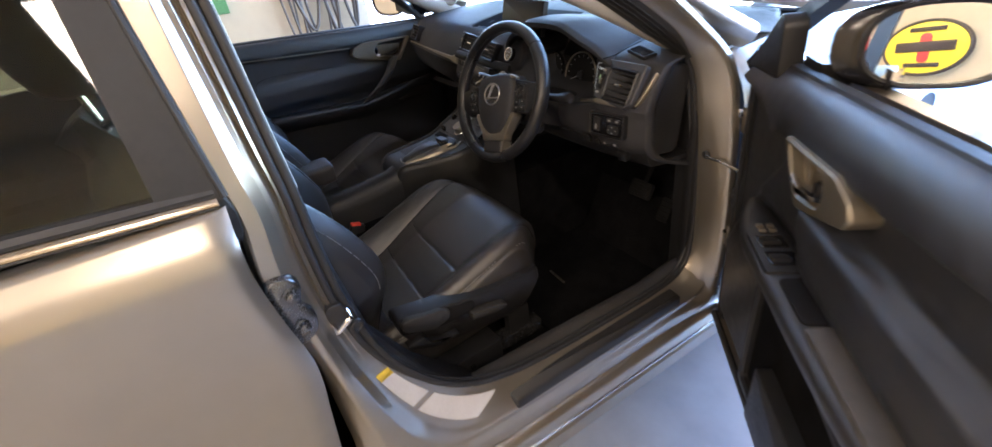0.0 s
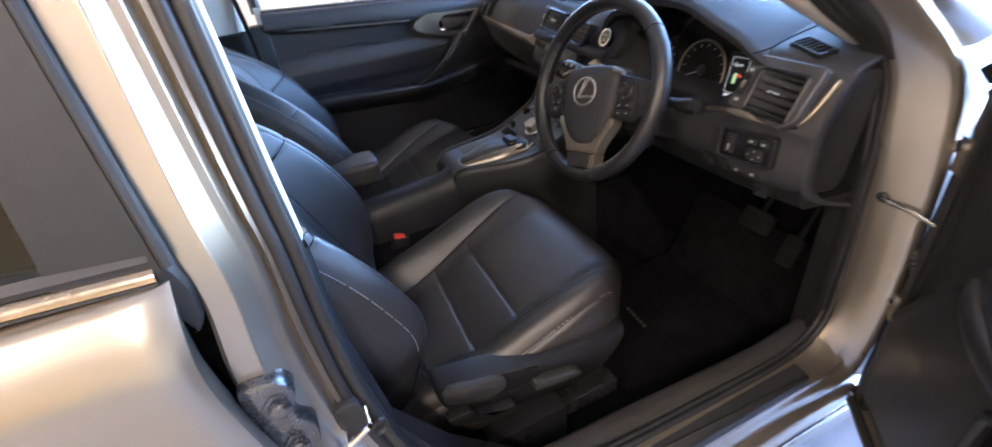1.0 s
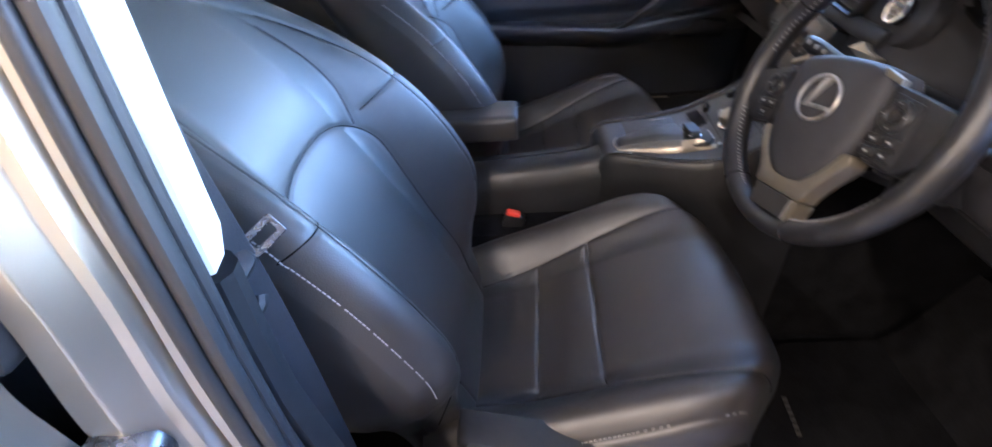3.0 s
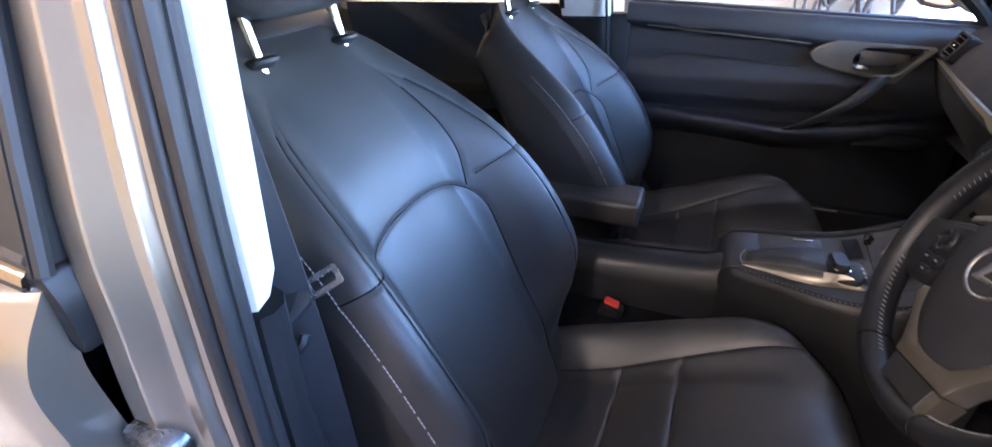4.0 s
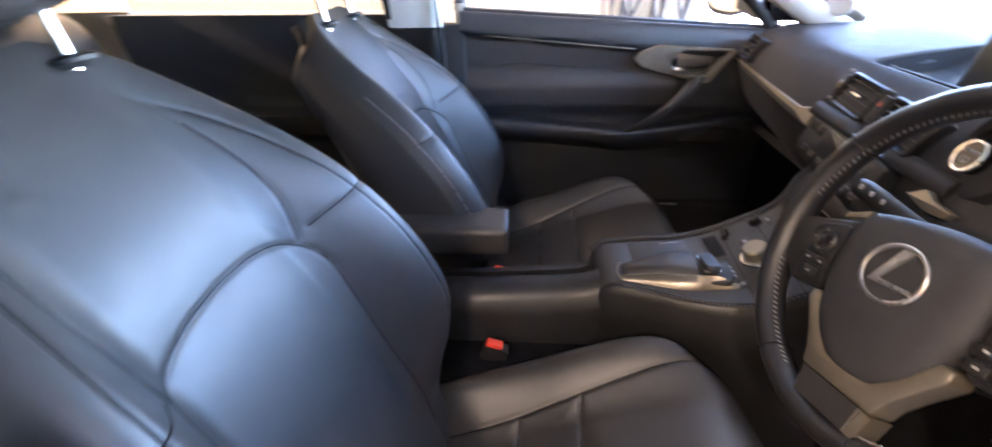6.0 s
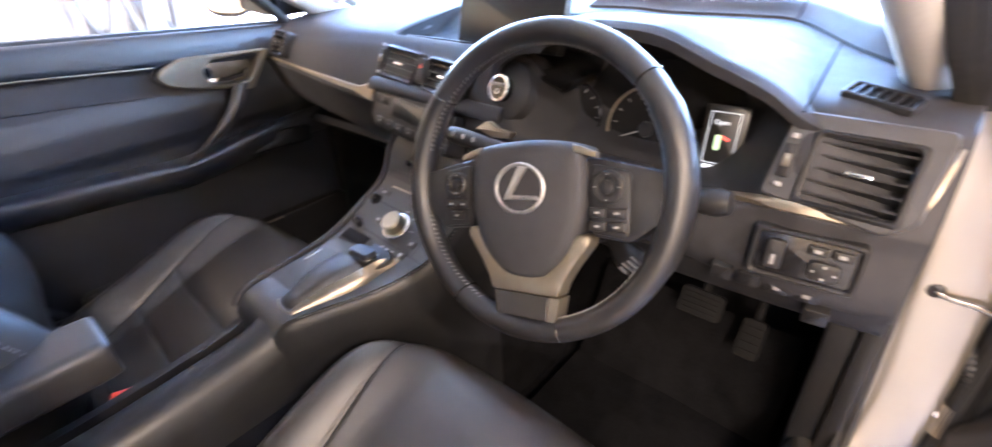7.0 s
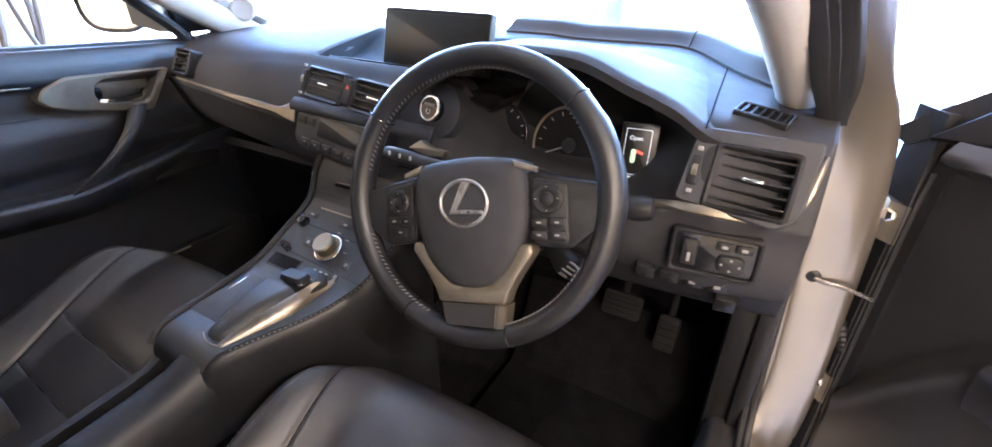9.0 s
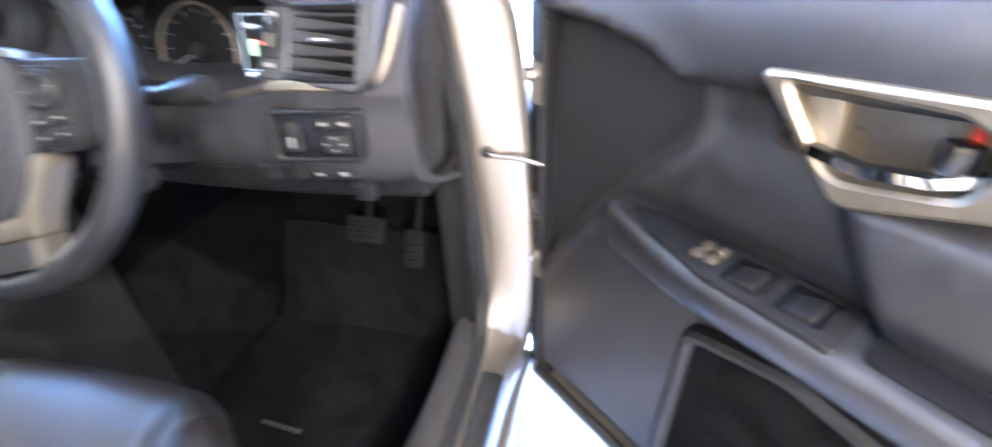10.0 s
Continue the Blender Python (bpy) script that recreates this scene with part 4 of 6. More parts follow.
TR = [(p.x, p.y) for p in spline([(.50, 4.55, 0), (.545, 4.30, 0), (.60, 4.14, 0), (.655, 4.10, 0), (.686, 3.95, 0), (.699, 3.6, 0), (.705, 3.25, 0), (.708, 2.95, 0)], 36)]
part("silver_trim", edge_trim(TR, .0062), SATIN, dash, "satin silver trim strip", smooth=60)


def facing(c, right, up):
    r = Vector(right).normalized()
    n = r.cross(Vector(up)).normalized()
    u = n.cross(r)
    return lambda a, b, w: Vector(c) + r * a + u * b + n * w


def frame_matrix(at):
    o, x, y, z = at(0, 0, 0), at(1, 0, 0), at(0, 1, 0), at(0, 0, 1)
    m = Matrix((x - o, y - o, z - o)).transposed().to_4x4()
    m.translation = o
    return m


def rect(w, h, r=.006, c=(0, 0)):
    return [(p.x, p.y) for p in fillet([(c[0]-w/2, c[1]-h/2), (c[0]+w/2, c[1]-h/2), (c[0]+w/2, c[1]+h/2), (c[0]-w/2, c[1]+h/2)], r)]


def vent(c, right, up, w, h, slats, name="air_vent", tab=True, skew=0.0):
    at0 = facing(c, right, up)
    at = lambda a, b, d: at0(a + skew * b, b, d)
    v = part(name, plate(rect(w + .014, h + .014, .008), -.03, .006, at, .003, hole=rect(w, h, .005)), HARD, dash, "dark air vent")
    part("vent_well", plate(rect(w + .004, h + .004, .004), -.035, -.022, at, .001), GLOSS, v)
    for i in range(slats):
        b = -h/2 + h * (i + .5) / slats
        sl = [(-w/2, b - .0012, -.018), (w/2, b - .0012, -.018), (w/2, b + .0022, .003), (-w/2, b + .0022, .003)]
        top = [at(*p) for p in sl]
        bot = [at(p[0], p[1] - .0022, p[2]) for p in sl]
        part("slat", loft([bot, top]), HARD, v)
    if tab:
        part("vent_tab", box(at(.002, .001, .006), (w * .30, .0042, .007), .0015, frame_matrix(at).to_3x3()), CHROME, v, "silver vent tab")
    return v


at = facing((.640, .173, .963), (1, -.09, .03), (0, .49, .87))
# patch added over the dash; its lighter grey paints the light falling there
part("vent_skin_patch", plate([(p.x, p.y) for p in fillet([(-.078, -.036), (.036, -.048), (.058, -.030), (.062, .056), (-.070, .056)], .008)], -.012, .0030, at, .002, hole=[(p.x, p.y) for p in fillet([(-.043, -.036), (.010, -.036), (.043, -.036), (.043, .036), (-.043, .036)], .006)]), LIT_DASH_SKIN, dash, "lighter patch for the lit dash skin round the side vent")
vent((.640, .173, .963), (1, -.09, .03), (0, .49, .87), .080, .066, 5)
vent((-.081, .203, .983), (1, -.13, -.03), (0, .42, .9), .098, .047, 4, skew=.15)
vent((.056, .186, .978), (1, -.13, -.03), (0, .42, .9), .100, .047, 4, skew=.15)
vent((-.605, .238, .972), (1, -.10, 0), (0, .45, .9), .062, .050, 4)
for c, r, u in (((.578, .176, .965), (1, -.09, .03), (0, .49, .87)), ((-.148, .212, .987), (1, -.13, -.03), (0, .42, .9))):
    at = facing(c, r, u)
    w = part("vent_wheel", plate(rect(.012, .036, .003), -.012, .003, at, .001), HARD, dash)
    part("thumb_wheel", disc(at(0, 0, -.004), at(1, 0, 0) - at(0, 0, 0), [(-.003, .010), (.003, .010)], 16), SATIN, w)
    for b in (-.026, .026):
        part("symbol", plate(rect(.006, .005, .001), 0, .0045, lambda a, d, e, b=b, at=at: at(a, d + b, e), .0005), WHITE_INK, w)
at = facing((-.014, .196, .981), (1, -.13, -.03), (0, .42, .9))
hz = part("hazard_switch", plate(rect(.020, .044, .003), -.015, .006, at, .002), HARD, dash, "hazard switch with red triangle")
part("triangle", plate([(-.0045, .004), (.0045, .004), (0, .012)], .004, .0068, at, .0004), RED, hz)

# central screen in its hollow
def dash_z(x, y):
    """Height of the dash top at a place of the plan."""
    a, b = 0.0, 2.4
    for _ in range(14):
        m = (a + b) / 2
        if dash_point(x, m).y > y:
            a = m
        else:
            b = m
    return dash_point(x, a).z


# demister grille let into the dash top
dx, dy = .634, .250
at = facing((dx, dy, dash_z(dx, dy) + .002), (1, -.22, (dash_z(dx + .02, dy) - dash_z(dx - .02, dy)) / .04), (0, 1, (dash_z(dx, dy + .012) - dash_z(dx, dy - .012)) / .024))
dm = part("demister_grille", plate(rect(.066, .036, .004), -.004, .004, at, .0015, hole=rect(.058, .028, .003)), HARD, dash)
for i in range(6):
    part("slat", box(at(-.024 + i * .0096, 0, .0005), (.0026, .028, .005), 0, frame_matrix(at).to_3x3() @ Matrix.Rotation(.35, 3, 'Y')), HARD, dm)
part("grille_well", plate(rect(.060, .030, .003), -.004, -.0005, at, .0005), PEDAL_RUBBER, dm)


# ridge panel along the foot of the windscreen, with its joints
def ridge(u, v):
    x = .10 + .555 * u
    y = .555 + .02 * math.sin(math.pi * u) - .20 * sm(.62, 1.0, u) + .16 * v
    return V(x, y, dash_z(x, min(y, .60)) + .004 + .020 * sm(0, .28, v) - .010 * sm(.5, 1, v))


part("dash_ridge", surface(ridge, 50, 16, (0, 0, -.006)), SOFT, dash, "soft ridge panel under the windscreen", smooth=60)
part("joint", tube([ridge(.68, v / 20) + V(0, 0, .0004) for v in range(21)], .0010, 6), CARPET, dash)
part("joint", tube([V(x, y, dash_z(x, y) + .0004) for x, y in [(.560 + .02 * k / 20, .46 - .28 * k / 20) for k in range(21)]], .0010, 6), CARPET, dash)


def hollow(u, v):
    y = .250 + .235 * v
    left = -.142 - .22 * (y - .245)
    x = left + (.262 - left) * u
    return V(x, y, dash_z(x, y) + .0025)


# black sheet over the carved hollow, painting its shade into the colour
part("screen_hollow_shade", surface(hollow, 50, 30, (0, 0, -.004)), LINER, dash, "dark sheet for the shade in the hollow round the screen", smooth=60)
at = facing((.103, .292, 1.064), (1, -.06, .0), (0, .22, .97))
sc = part("display_screen", plate(rect(.234, .100, .006), -.016, .0, at, .003), HARD, dash, "dark central display screen")
part("screen_glass", plate(rect(.218, .086, .004), -.002, .0012, at, .0005), SCREEN, sc)

# climate panel under the vents
at = facing((-.018, .163, .902), (1, -.13, -.02), (0, .40, .92))
cp = part("climate_panel", plate([(p.x, p.y) for p in fillet([(-.125, -.020), (-.105, -.036), (.125, -.036), (.125, .036), (-.125, .036)], .006)], -.03, .010, at, .003), HARD, dash, "climate control panel with small display")
part("climate_display", plate(rect(.15, .034, .004, (.02, .010)), .006, .0112, at, .0005), SCREEN, cp)
for i in range(7):
    b = part("button", plate(rect(.026, .014, .002, (-.085 + i * .033, -.023)), .008, .0125, at, .0015), HARD, cp)
    part("symbol", plate(rect(.007, .002, .001, (-.085 + i * .033, -.023)), .0115, .0129, at, .0002), WHITE_INK, b)
for i in range(2):
    part("button", plate(rect(.024, .016, .002, (-.106 + i * .026, .016)), .008, .0125, at, .0015), HARD, cp)
part("lip_roll", tube([dash_point(x, 3.72) + V(0, -.006, .0) for x in [-.16 + i * .02 for i in range(18)]], .014, 12, flat=.6), SOFT, dash)

# instrument hood, recess and dials
HOOD = [(.140, .99), (.152, 1.02), (.170, 1.045), (.20, 1.065), (.25, 1.081), (.30, 1.089), (.369, 1.091), (.422, 1.085), (.483, 1.060), (.544, 1.034), (.575, 1.014), (.605, 1.0)]


def hood(u, v):
    x = .140 + .465 * u
    y = .192 - .012 * math.sin(math.pi * u) + .43 * v
    base = dash_z(x, max(y, .40)) - .004
    f = 1 - sm(.10, 1.0, v)
    lip = -.006 * max(0, 1 - v / .03) ** 2
    return V(x, y, base + (interp(HOOD, x) - 1.030) * f + lip - .004 * sm(.9, 1, v))


part("instrument_hood", surface(hood, 60, 40, (0, .004, -.013)), SOFT, dash, "soft hood over the instruments", smooth=70)
cl = part("instrument_panel", box((.365, .345, .930), (.41, .03, .17), .01, Matrix.Rotation(-.25, 3, 'X')), LINER, dash, "dark instrument panel behind the wheel")
part("cluster_floor", box((.365, .255, .870), (.40, .16, .012), .004, Matrix.Rotation(-.10, 3, 'X')), LINER, dash)


def dial(cx, r, rim):
    at = facing((cx, .305, .918), (1, 0, 0), (0, .26, .965))
    d = part("dial", disc(at(0, 0, 0), at(0, 0, 1) - at(0, 0, 0), [(0, r), (.004, r)], 40), LINER, cl, "round dial with bright ring")
    part("ring", tube([at(r * math.cos(a), r * math.sin(a), .008) for a in [2*math.pi*k/48 for k in range(48)]], .0022, 8, closed=True), rim, d)
    for k in range(13):
        a = radians(220 - k * 260 / 12)
        part("mark", box(at(r * .84 * math.cos(a), r * .84 * math.sin(a), .005), (r * .10, .0013, .001), 0, (frame_matrix(at) @ Matrix.Rotation(a, 4, 'Z')).to_3x3()), WHITE_INK, d)
    a = radians(205)
    part("needle", tube([at(0, 0, .008), at(r * .8 * math.cos(a), r * .8 * math.sin(a), .008)], .0012, 6), WHITE_INK, d)
    part("needle_cap", disc(at(0, 0, .004), at(0, 0, 1) - at(0, 0, 0), [(0, .012), (.006, .011), (.007, .006)], 20), HARD, d)


dial(.235, .052, GLOSS)
dial(.364, .062, SATIN)
at = facing((.483, .272, .939), (1, .12, 0), (0, .26, .965))
GLOW_W = glow("display_glow", (.55, .6, .62), 0.020)
GLOW_G = glow("display_green", (.40, .6, .32), 0.018)
GLOW_R = glow("display_red", (.7, .08, .05), 0.022)
di = part("trip_display", plate(rect(.052, .084, .003), -.004, .002, at, .001), SCREEN, cl, "lit display showing an open door")
part("border", plate(rect(.037, .067, .002, (-.001, 0)), .002, .0026, at, .0002, hole=rect(.0355, .0655, .002, (-.001, 0))), GLOW_W, di)
words("Open", .0085, frame_matrix(at) @ Matrix.Translation((-.004, .020, .0028)), GLOW_W, "word_open", di)
part("car_symbol", plate(rect(.007, .020, .003, (-.005, -.006)), .002, .003, at, .0003), GLOW_G, di)
part("door_symbol", plate([(-.001, .004), (.009, .000), (.008, -.003), (-.001, .0)], .002, .003, at, .0002), GLOW_R, di)
part("trip_digits", plate(rect(.014, .005, .001, (-.010, -.0385)), .002, .003, at, .0002), GLOW_W, di)

# start button
at = facing((.172, .192, .978), (1, -.12, 0), (0, .42, .9))
sb = part("start_button", disc(at(0, 0, -.01), at(0, 0, 1) - at(0, 0, 0), [(0, .019), (.016, .019), (.018, .017)], 36), GLOSS, dash, "round start button in a chrome ring")
part("ring", tube([at(.019 * math.cos(a), .019 * math.sin(a), .006) for a in [2*math.pi*k/40 for k in range(40)]], .0028, 8, closed=True), CHROME, sb)
words("POWER", .0066, frame_matrix(at) @ Matrix.Translation((0, .005, .0085)), WHITE_INK, "word_power", sb)
part("symbol", tube([at(.004 * math.sin(a), -.005 + .004 * math.cos(a), .0085) for a in [.6 + k * .28 for k in range(19)]], .0005, 5), WHITE_INK, sb)
part("button_surround", disc(at(0, 0, -.03), at(0, 0, 1) - at(0, 0, 0), [(0, .048), (.016, .045), (.022, .036), (.0235, .022)], 36), SOFT, dash)

# lower panel by the door: switches
at = facing((.622, .150, .872), (1, .13, 0), (0, .10, 1))
sp = part("switch_panel", plate(rect(.102, .058, .006), -.02, .005, at, .002, hole=rect(.092, .048, .005)), HARD, dash, "switch panel under the side vent")
part("panel_face", plate(rect(.093, .049, .004), -.015, .001, at, .001), GLOSS, sp)
part("dimmer_switch", plate(rect(.018, .034, .003, (-.028, 0)), 0, .006, at, .002), HARD, sp)
part("symbol", plate(rect(.004, .012, .001, (-.028, -.006)), .005, .0066, at, .0003), WHITE_INK, sp)
part("mirror_switch", plate(rect(.030, .022, .008, (.020, -.008)), 0, .006, at, .002), HARD, sp)
for a, b in ((.010, -.008), (.030, -.008), (.020, -.001), (.020, -.015)):
    part("symbol", plate(rect(.003, .003, .001, (a, b)), .005, .0066, at, .0002), WHITE_INK, sp)
for a in (.010, .032):
    part("small_switch", plate(rect(.018, .010, .002, (a, .014)), 0, .005, at, .0015), HARD, sp)
    part("symbol", plate(rect(.007, .004, .001, (a, .014)), .004, .0056, at, .0002), WHITE_INK, sp)
low = facing((.60, .158, .815), (1, .13, 0), (0, -.25, 1))
for i in range(4):
    b = part("blank_switch", plate(rect(.024, .022, .002, (-.055 + i * .030, .004)), -.02, -.002, low, .002), HARD, dash)
    if i > 1:
        part("symbol", plate(rect(.008, .006, .001, (-.055 + i * .030, .004)), -.003, -.0012, low, .0002), WHITE_INK, b)
part("bonnet_switch", plate(rect(.026, .024, .002, (.05, -.028)), -.02, -.002, low, .002), HARD, dash)
part("knee_panel", surface(lambda u, v: V(.16 + .55 * u, .170 + .03 * v + .18 * sm(.55, 1, v) + .02 * (2*u - 1) ** 2 + .03 * sm(.3, .0, u), .812 - .075 * v), 20, 10, (0, .02, .01)), HARD, dash)
part("end_cap", plate([(p.x, p.y) for p in fillet([(.19, .80), (.30, .78), (.33, .99), (.26, 1.0), (.19, .95)], .03)], .69, .712, lambda s, h, w: V(w, s, h), .006), HARD, dash)
part("knee_liner", surface(lambda u, v: V(-.66 + .56 * u, .30 + .25 * v, .75 - .18 * v), 8, 6, (0, .02, .01)), HARD, dash)

# silver ends of the trim behind the wheel
at = facing((.19, .152, .929), (1, 0, .0), (0, .3, .95))
part("silver_trim", plate([(p.x, p.y) for p in fillet([(-.036, -.006), (-.014, .010), (.006, .002), (.036, .001), (.030, -.009), (.0, -.013)], .003)], -.008, .003, at, .0015), SATIN, dash, "satin silver trim strip")
# column shroud and stalks
WC = Vector((.359, .021, .936))
part("column_shroud", loft([[WC + V(a, 0, 0) + Vector((0, .92, -.39)) * d + Vector((0, .39, .92)) * b for a, b in [(-k, -.05), (-k, .03), (-k * .6, .045), (k * .6, .045), (k, .03), (k, -.05), (k * .6, -.065), (-k * .6, -.065)]] for d, k in ((.06, .055), (.09, .07), (.22, .075), (.30, .06))]), HARD, dash, "dark steering column shroud")
wip = part("wiper_stalk", tube(spline([(.30, .10, .925), (.235, .085, .935), (.175, .075, .942)], 8), [.008, .009, .010, .0105, .011, .012, .012, .010], 14), HARD, dash, "dark stalk with white markings")
for i in range(3):
    part("symbol", box((.19 + i * .016, .066 + i * .003, .9475 - i * .002), (.0025, .004, .006), .0008), WHITE_INK, wip)
lig = part("light_stalk", tube(spline([(.42, .10, .925), (.50, .098, .930), (.552, .10, .938)], 8), [.008, .009, .009, .010, .011, .014, .015, .012], 14), HARD, dash, "dark stalk with rounded knob")
cru = part("cruise_stalk", tube(spline([(.400, .105, .880), (.440, .075, .870), (.470, .056, .864), (.494, .048, .860)], 14), [.008, .008, .009, .009, .010, .011, .012, .014, .016, .017, .017, .016, .014, .008], 16, flat=.8), HARD, dash, "short dark stalk with white markings")
at = facing((.482, .037, .866), (1, -.25, -.25), (.25, .35, .9))
for i in range(4):
    part("symbol", plate(rect(.014 - .003 * (i % 2), .0018, .0005, (.002 - .002 * i, .009 - .006 * i)), -.003, .0015, at, .0002), WHITE_INK, cru)


# ---- steering wheel ----
wheel = thing("steering_wheel", WC, "black leather steering wheel with silver lower spoke", "steering wheel")
tilt, yaw, turn = radians(22), radians(3), radians(13)
WN = Vector((math.sin(yaw) * math.cos(tilt), -math.cos(yaw) * math.cos(tilt), math.sin(tilt)))
wx0 = Vector((math.cos(yaw), math.sin(yaw), 0))
wu0 = WN.cross(wx0)
WX = math.cos(turn) * wx0 + math.sin(turn) * wu0
WU = -math.sin(turn) * wx0 + math.cos(turn) * wu0


def wp(a, b, d):
    return WC + WX * a + WU * b + WN * d


RR = .1665
rim = []
for k in range(96):
    a = 2 * math.pi * k / 96
    rad = Vector((math.cos(a), math.sin(a)))
    r1 = .0140 + .0016 * (abs(math.sin(a)) < .45)
    ring = []
    for j in range(20):
        t = 2 * math.pi * j / 20
        ring.append(wp(rad.x * (RR + r1 * math.cos(t)), rad.y * (RR + r1 * math.cos(t)), .018 * math.sin(t)))
    rim.append(ring)
part("rim", loft(rim + [rim[0]], cap=False), RIM_LEATHER, wheel, "leather rim", smooth=180)
for a0, a1 in ((14, 40), (60, 166), (196, 248), (286, 330)):
    th = bmesh.new()
    for i in range(int((a1 - a0) / 2.3)):
        a = radians(a0 + i * 2.3)
        tube([wp((RR - .0136) * math.cos(a), (RR - .0136) * math.sin(a), .0085), wp((RR - .0150) * math.cos(a + .016), (RR - .0150) * math.sin(a + .016), .0045)], .00048, 5, bm=th)
    tagged(part("stitching", th, STITCH, wheel, "pale thread"), kind="stuff")
for a in (38, 140, 236, 286):
    a = radians(a)
    part("rim_joint", tube([wp((RR + .0146 * math.cos(t)) * math.cos(a), (RR + .0146 * math.cos(t)) * math.sin(a), .0184 * math.sin(t)) for t in [2*math.pi*j/16 for j in range(16)]], .0009, 5, closed=True), GLOSS, wheel)
# airbag pad
PAD = [(p.x, p.y) for p in spline([(-.070, .034, 0), (-.055, .043, 0), (0, .048, 0), (.055, .043, 0), (.070, .034, 0), (.074, .0, 0), (.070, -.040, 0), (.055, -.076, 0), (.028, -.101, 0), (0, -.107, 0), (-.028, -.101, 0), (-.055, -.076, 0), (-.070, -.040, 0), (-.074, .0, 0)], 64, True)]
rings = []
for k, (sc_, d) in enumerate([(1.0, -.030), (1.02, -.004), (1.0, .008), (.965, .0135), (.90, .017), (.75, .020), (.45, .023), (.1, .024)]):
    rings.append([wp(a * sc_, -.030 + (b + .030) * sc_, d) for a, b in PAD])
part("airbag_pad", loft(rings), SOFT, wheel, "grained airbag pad", smooth=60)
em = part("emblem", tube([wp(.0305 * math.cos(a), -.005 + .0265 * math.sin(a), .0232) for a in [2*math.pi*k/48 for k in range(48)]], .0022, 10, closed=True), STEEL, wheel, "chrome oval emblem")
part("emblem_bar", plate([(p.x, p.y) for p in fillet([(.009, .0235), (-.009, -.0075), (.024, -.0075), (.0265, -.0125), (-.019, -.0125), (-.001, .0245)], .002)], .020, .0258, lambda a, b, d: wp(a, b - .005, d), .001), STEEL, em)
# spokes with buttons
for sg in (-1, 1):
    arm = [(sg * .070, .030), (sg * .112, .022), (sg * .158, .012), (sg * .158, -.030), (sg * .122, -.058), (sg * .078, -.054)]
    sp = part("side_spoke", plate([(p.x, p.y) for p in fillet(arm, .008)], -.016, .006, wp, .004), HARD, wheel, "spoke with switches")
    cx = sg * .098
    pod = [(sg * .079, .022), (sg * .120, .014), (sg * .121, -.048), (sg * .116, -.054), (sg * .080, -.050)]
    pd = part("switch_pod", plate([(p.x, p.y) for p in fillet(pod, .006)], .0, .0095, wp, .002), HARD, sp, "raised black switch pod")
    rr = .0175 if sg > 0 else .0150
    part("round_pad", disc(wp(cx, -.002, .008), WN, [(0, rr), (.005, rr * .98), (.007, rr * .86), (.0065, rr * .6), (.0045, rr * .5)], 32), HARD, sp)
    part("pad_centre", disc(wp(cx, -.002, .010), WN, [(0, rr * .42), (.005, rr * .40), (.006, rr * .2)], 20), HARD, sp)
    for k in range(4):
        part("symbol", plate(rect(.0022, .0012, .0004, (cx + rr * .74 * math.cos(k * math.pi / 2), -.002 + rr * .74 * math.sin(k * math.pi / 2))), .0140, .0153, wp, .0001), WHITE_INK, sp)
    grid = ((-.0105, -.028), (.0105, -.028), (-.0105, -.042), (.0105, -.042)) if sg > 0 else ((-.009, -.026), (.009, -.026), (0, -.040))
    for da, db in grid:
        b = part("button", plate(rect(.0185, .0105, .002, (cx + da, db)), .006, .0125, wp, .0015), HARD, sp)
        part("symbol", plate(rect(.0052, .0022, .0006, (cx + da, db)), .012, .0128, wp, .0001), WHITE_INK, b)
    tri = [(sg * .060, .042), (sg * .086, .033), (sg * .086, .027), (sg * .062, .034)]
    part("silver_tab", plate(tri, .006, .016, wp, .001), SATIN, sp, "silver tab")
# lower spoke: one silver yoke round the foot of the pad
half = [(.0, -.1075), (.026, -.102), (.046, -.083), (.066, -.052), (.078, -.052), (.080, -.062), (.060, -.090), (.049, -.108), (.044, -.1235), (.0, -.1235)]
yoke = half[1:-1] + [(-a, b) for a, b in reversed(half[1:-1])]
part("lower_spoke", plate([(p.x, p.y) for p in fillet(yoke, .004)], -.012, .0125, wp, .003), SATIN, wheel, "satin silver spoke")
for nm, quad, mt, lab in (("spoke_box", [(-.041, -.124), (-.037, -.152), (.0315, -.152), (.0335, -.124)], CONSOLE, "dark lower spoke cover"), ("spoke_edge", [(.034, -.124), (.032, -.152), (.042, -.1525), (.0465, -.124)], SATIN, "satin silver spoke")):
    ca, cb = sum(q[0] for q in quad) / 4, sum(q[1] for q in quad) / 4
    part(nm, loft([[wp(ca + (a - ca) * k, cb + (b - cb) * k, d) for a, b in quad] for k, d in ((1, -.012), (1, .0105), (.95, .0120))]), mt, wheel, lab, smooth=10)
part("hub", disc(WC - WN * .07, WN, [(0, .05), (.045, .05), (.05, .04)], 24), HARD, wheel)

# ---- centre console ----
console = thing("centre_console", (.01, -.2, .3), "dark centre console with shifter, silver dial and armrest lid", "console")
CT = [(.175, .872), (.150, .845), (.128, .788), (.06, .742), (.0, .715), (-.06, .705), (-.13, .699), (-.168, .697), (-.186, .690), (-.20, .674)]
CL = [(-.20, -.082), (-.13, -.086), (0, -.090), (.10, -.086), (.175, -.070)]
CR = [(-.20, .048), (-.136, .072), (-.05, .112), (.0, .130), (.047, .146), (.175, .150)]


def con_top(y):
    return interp(sorted(CT), y)


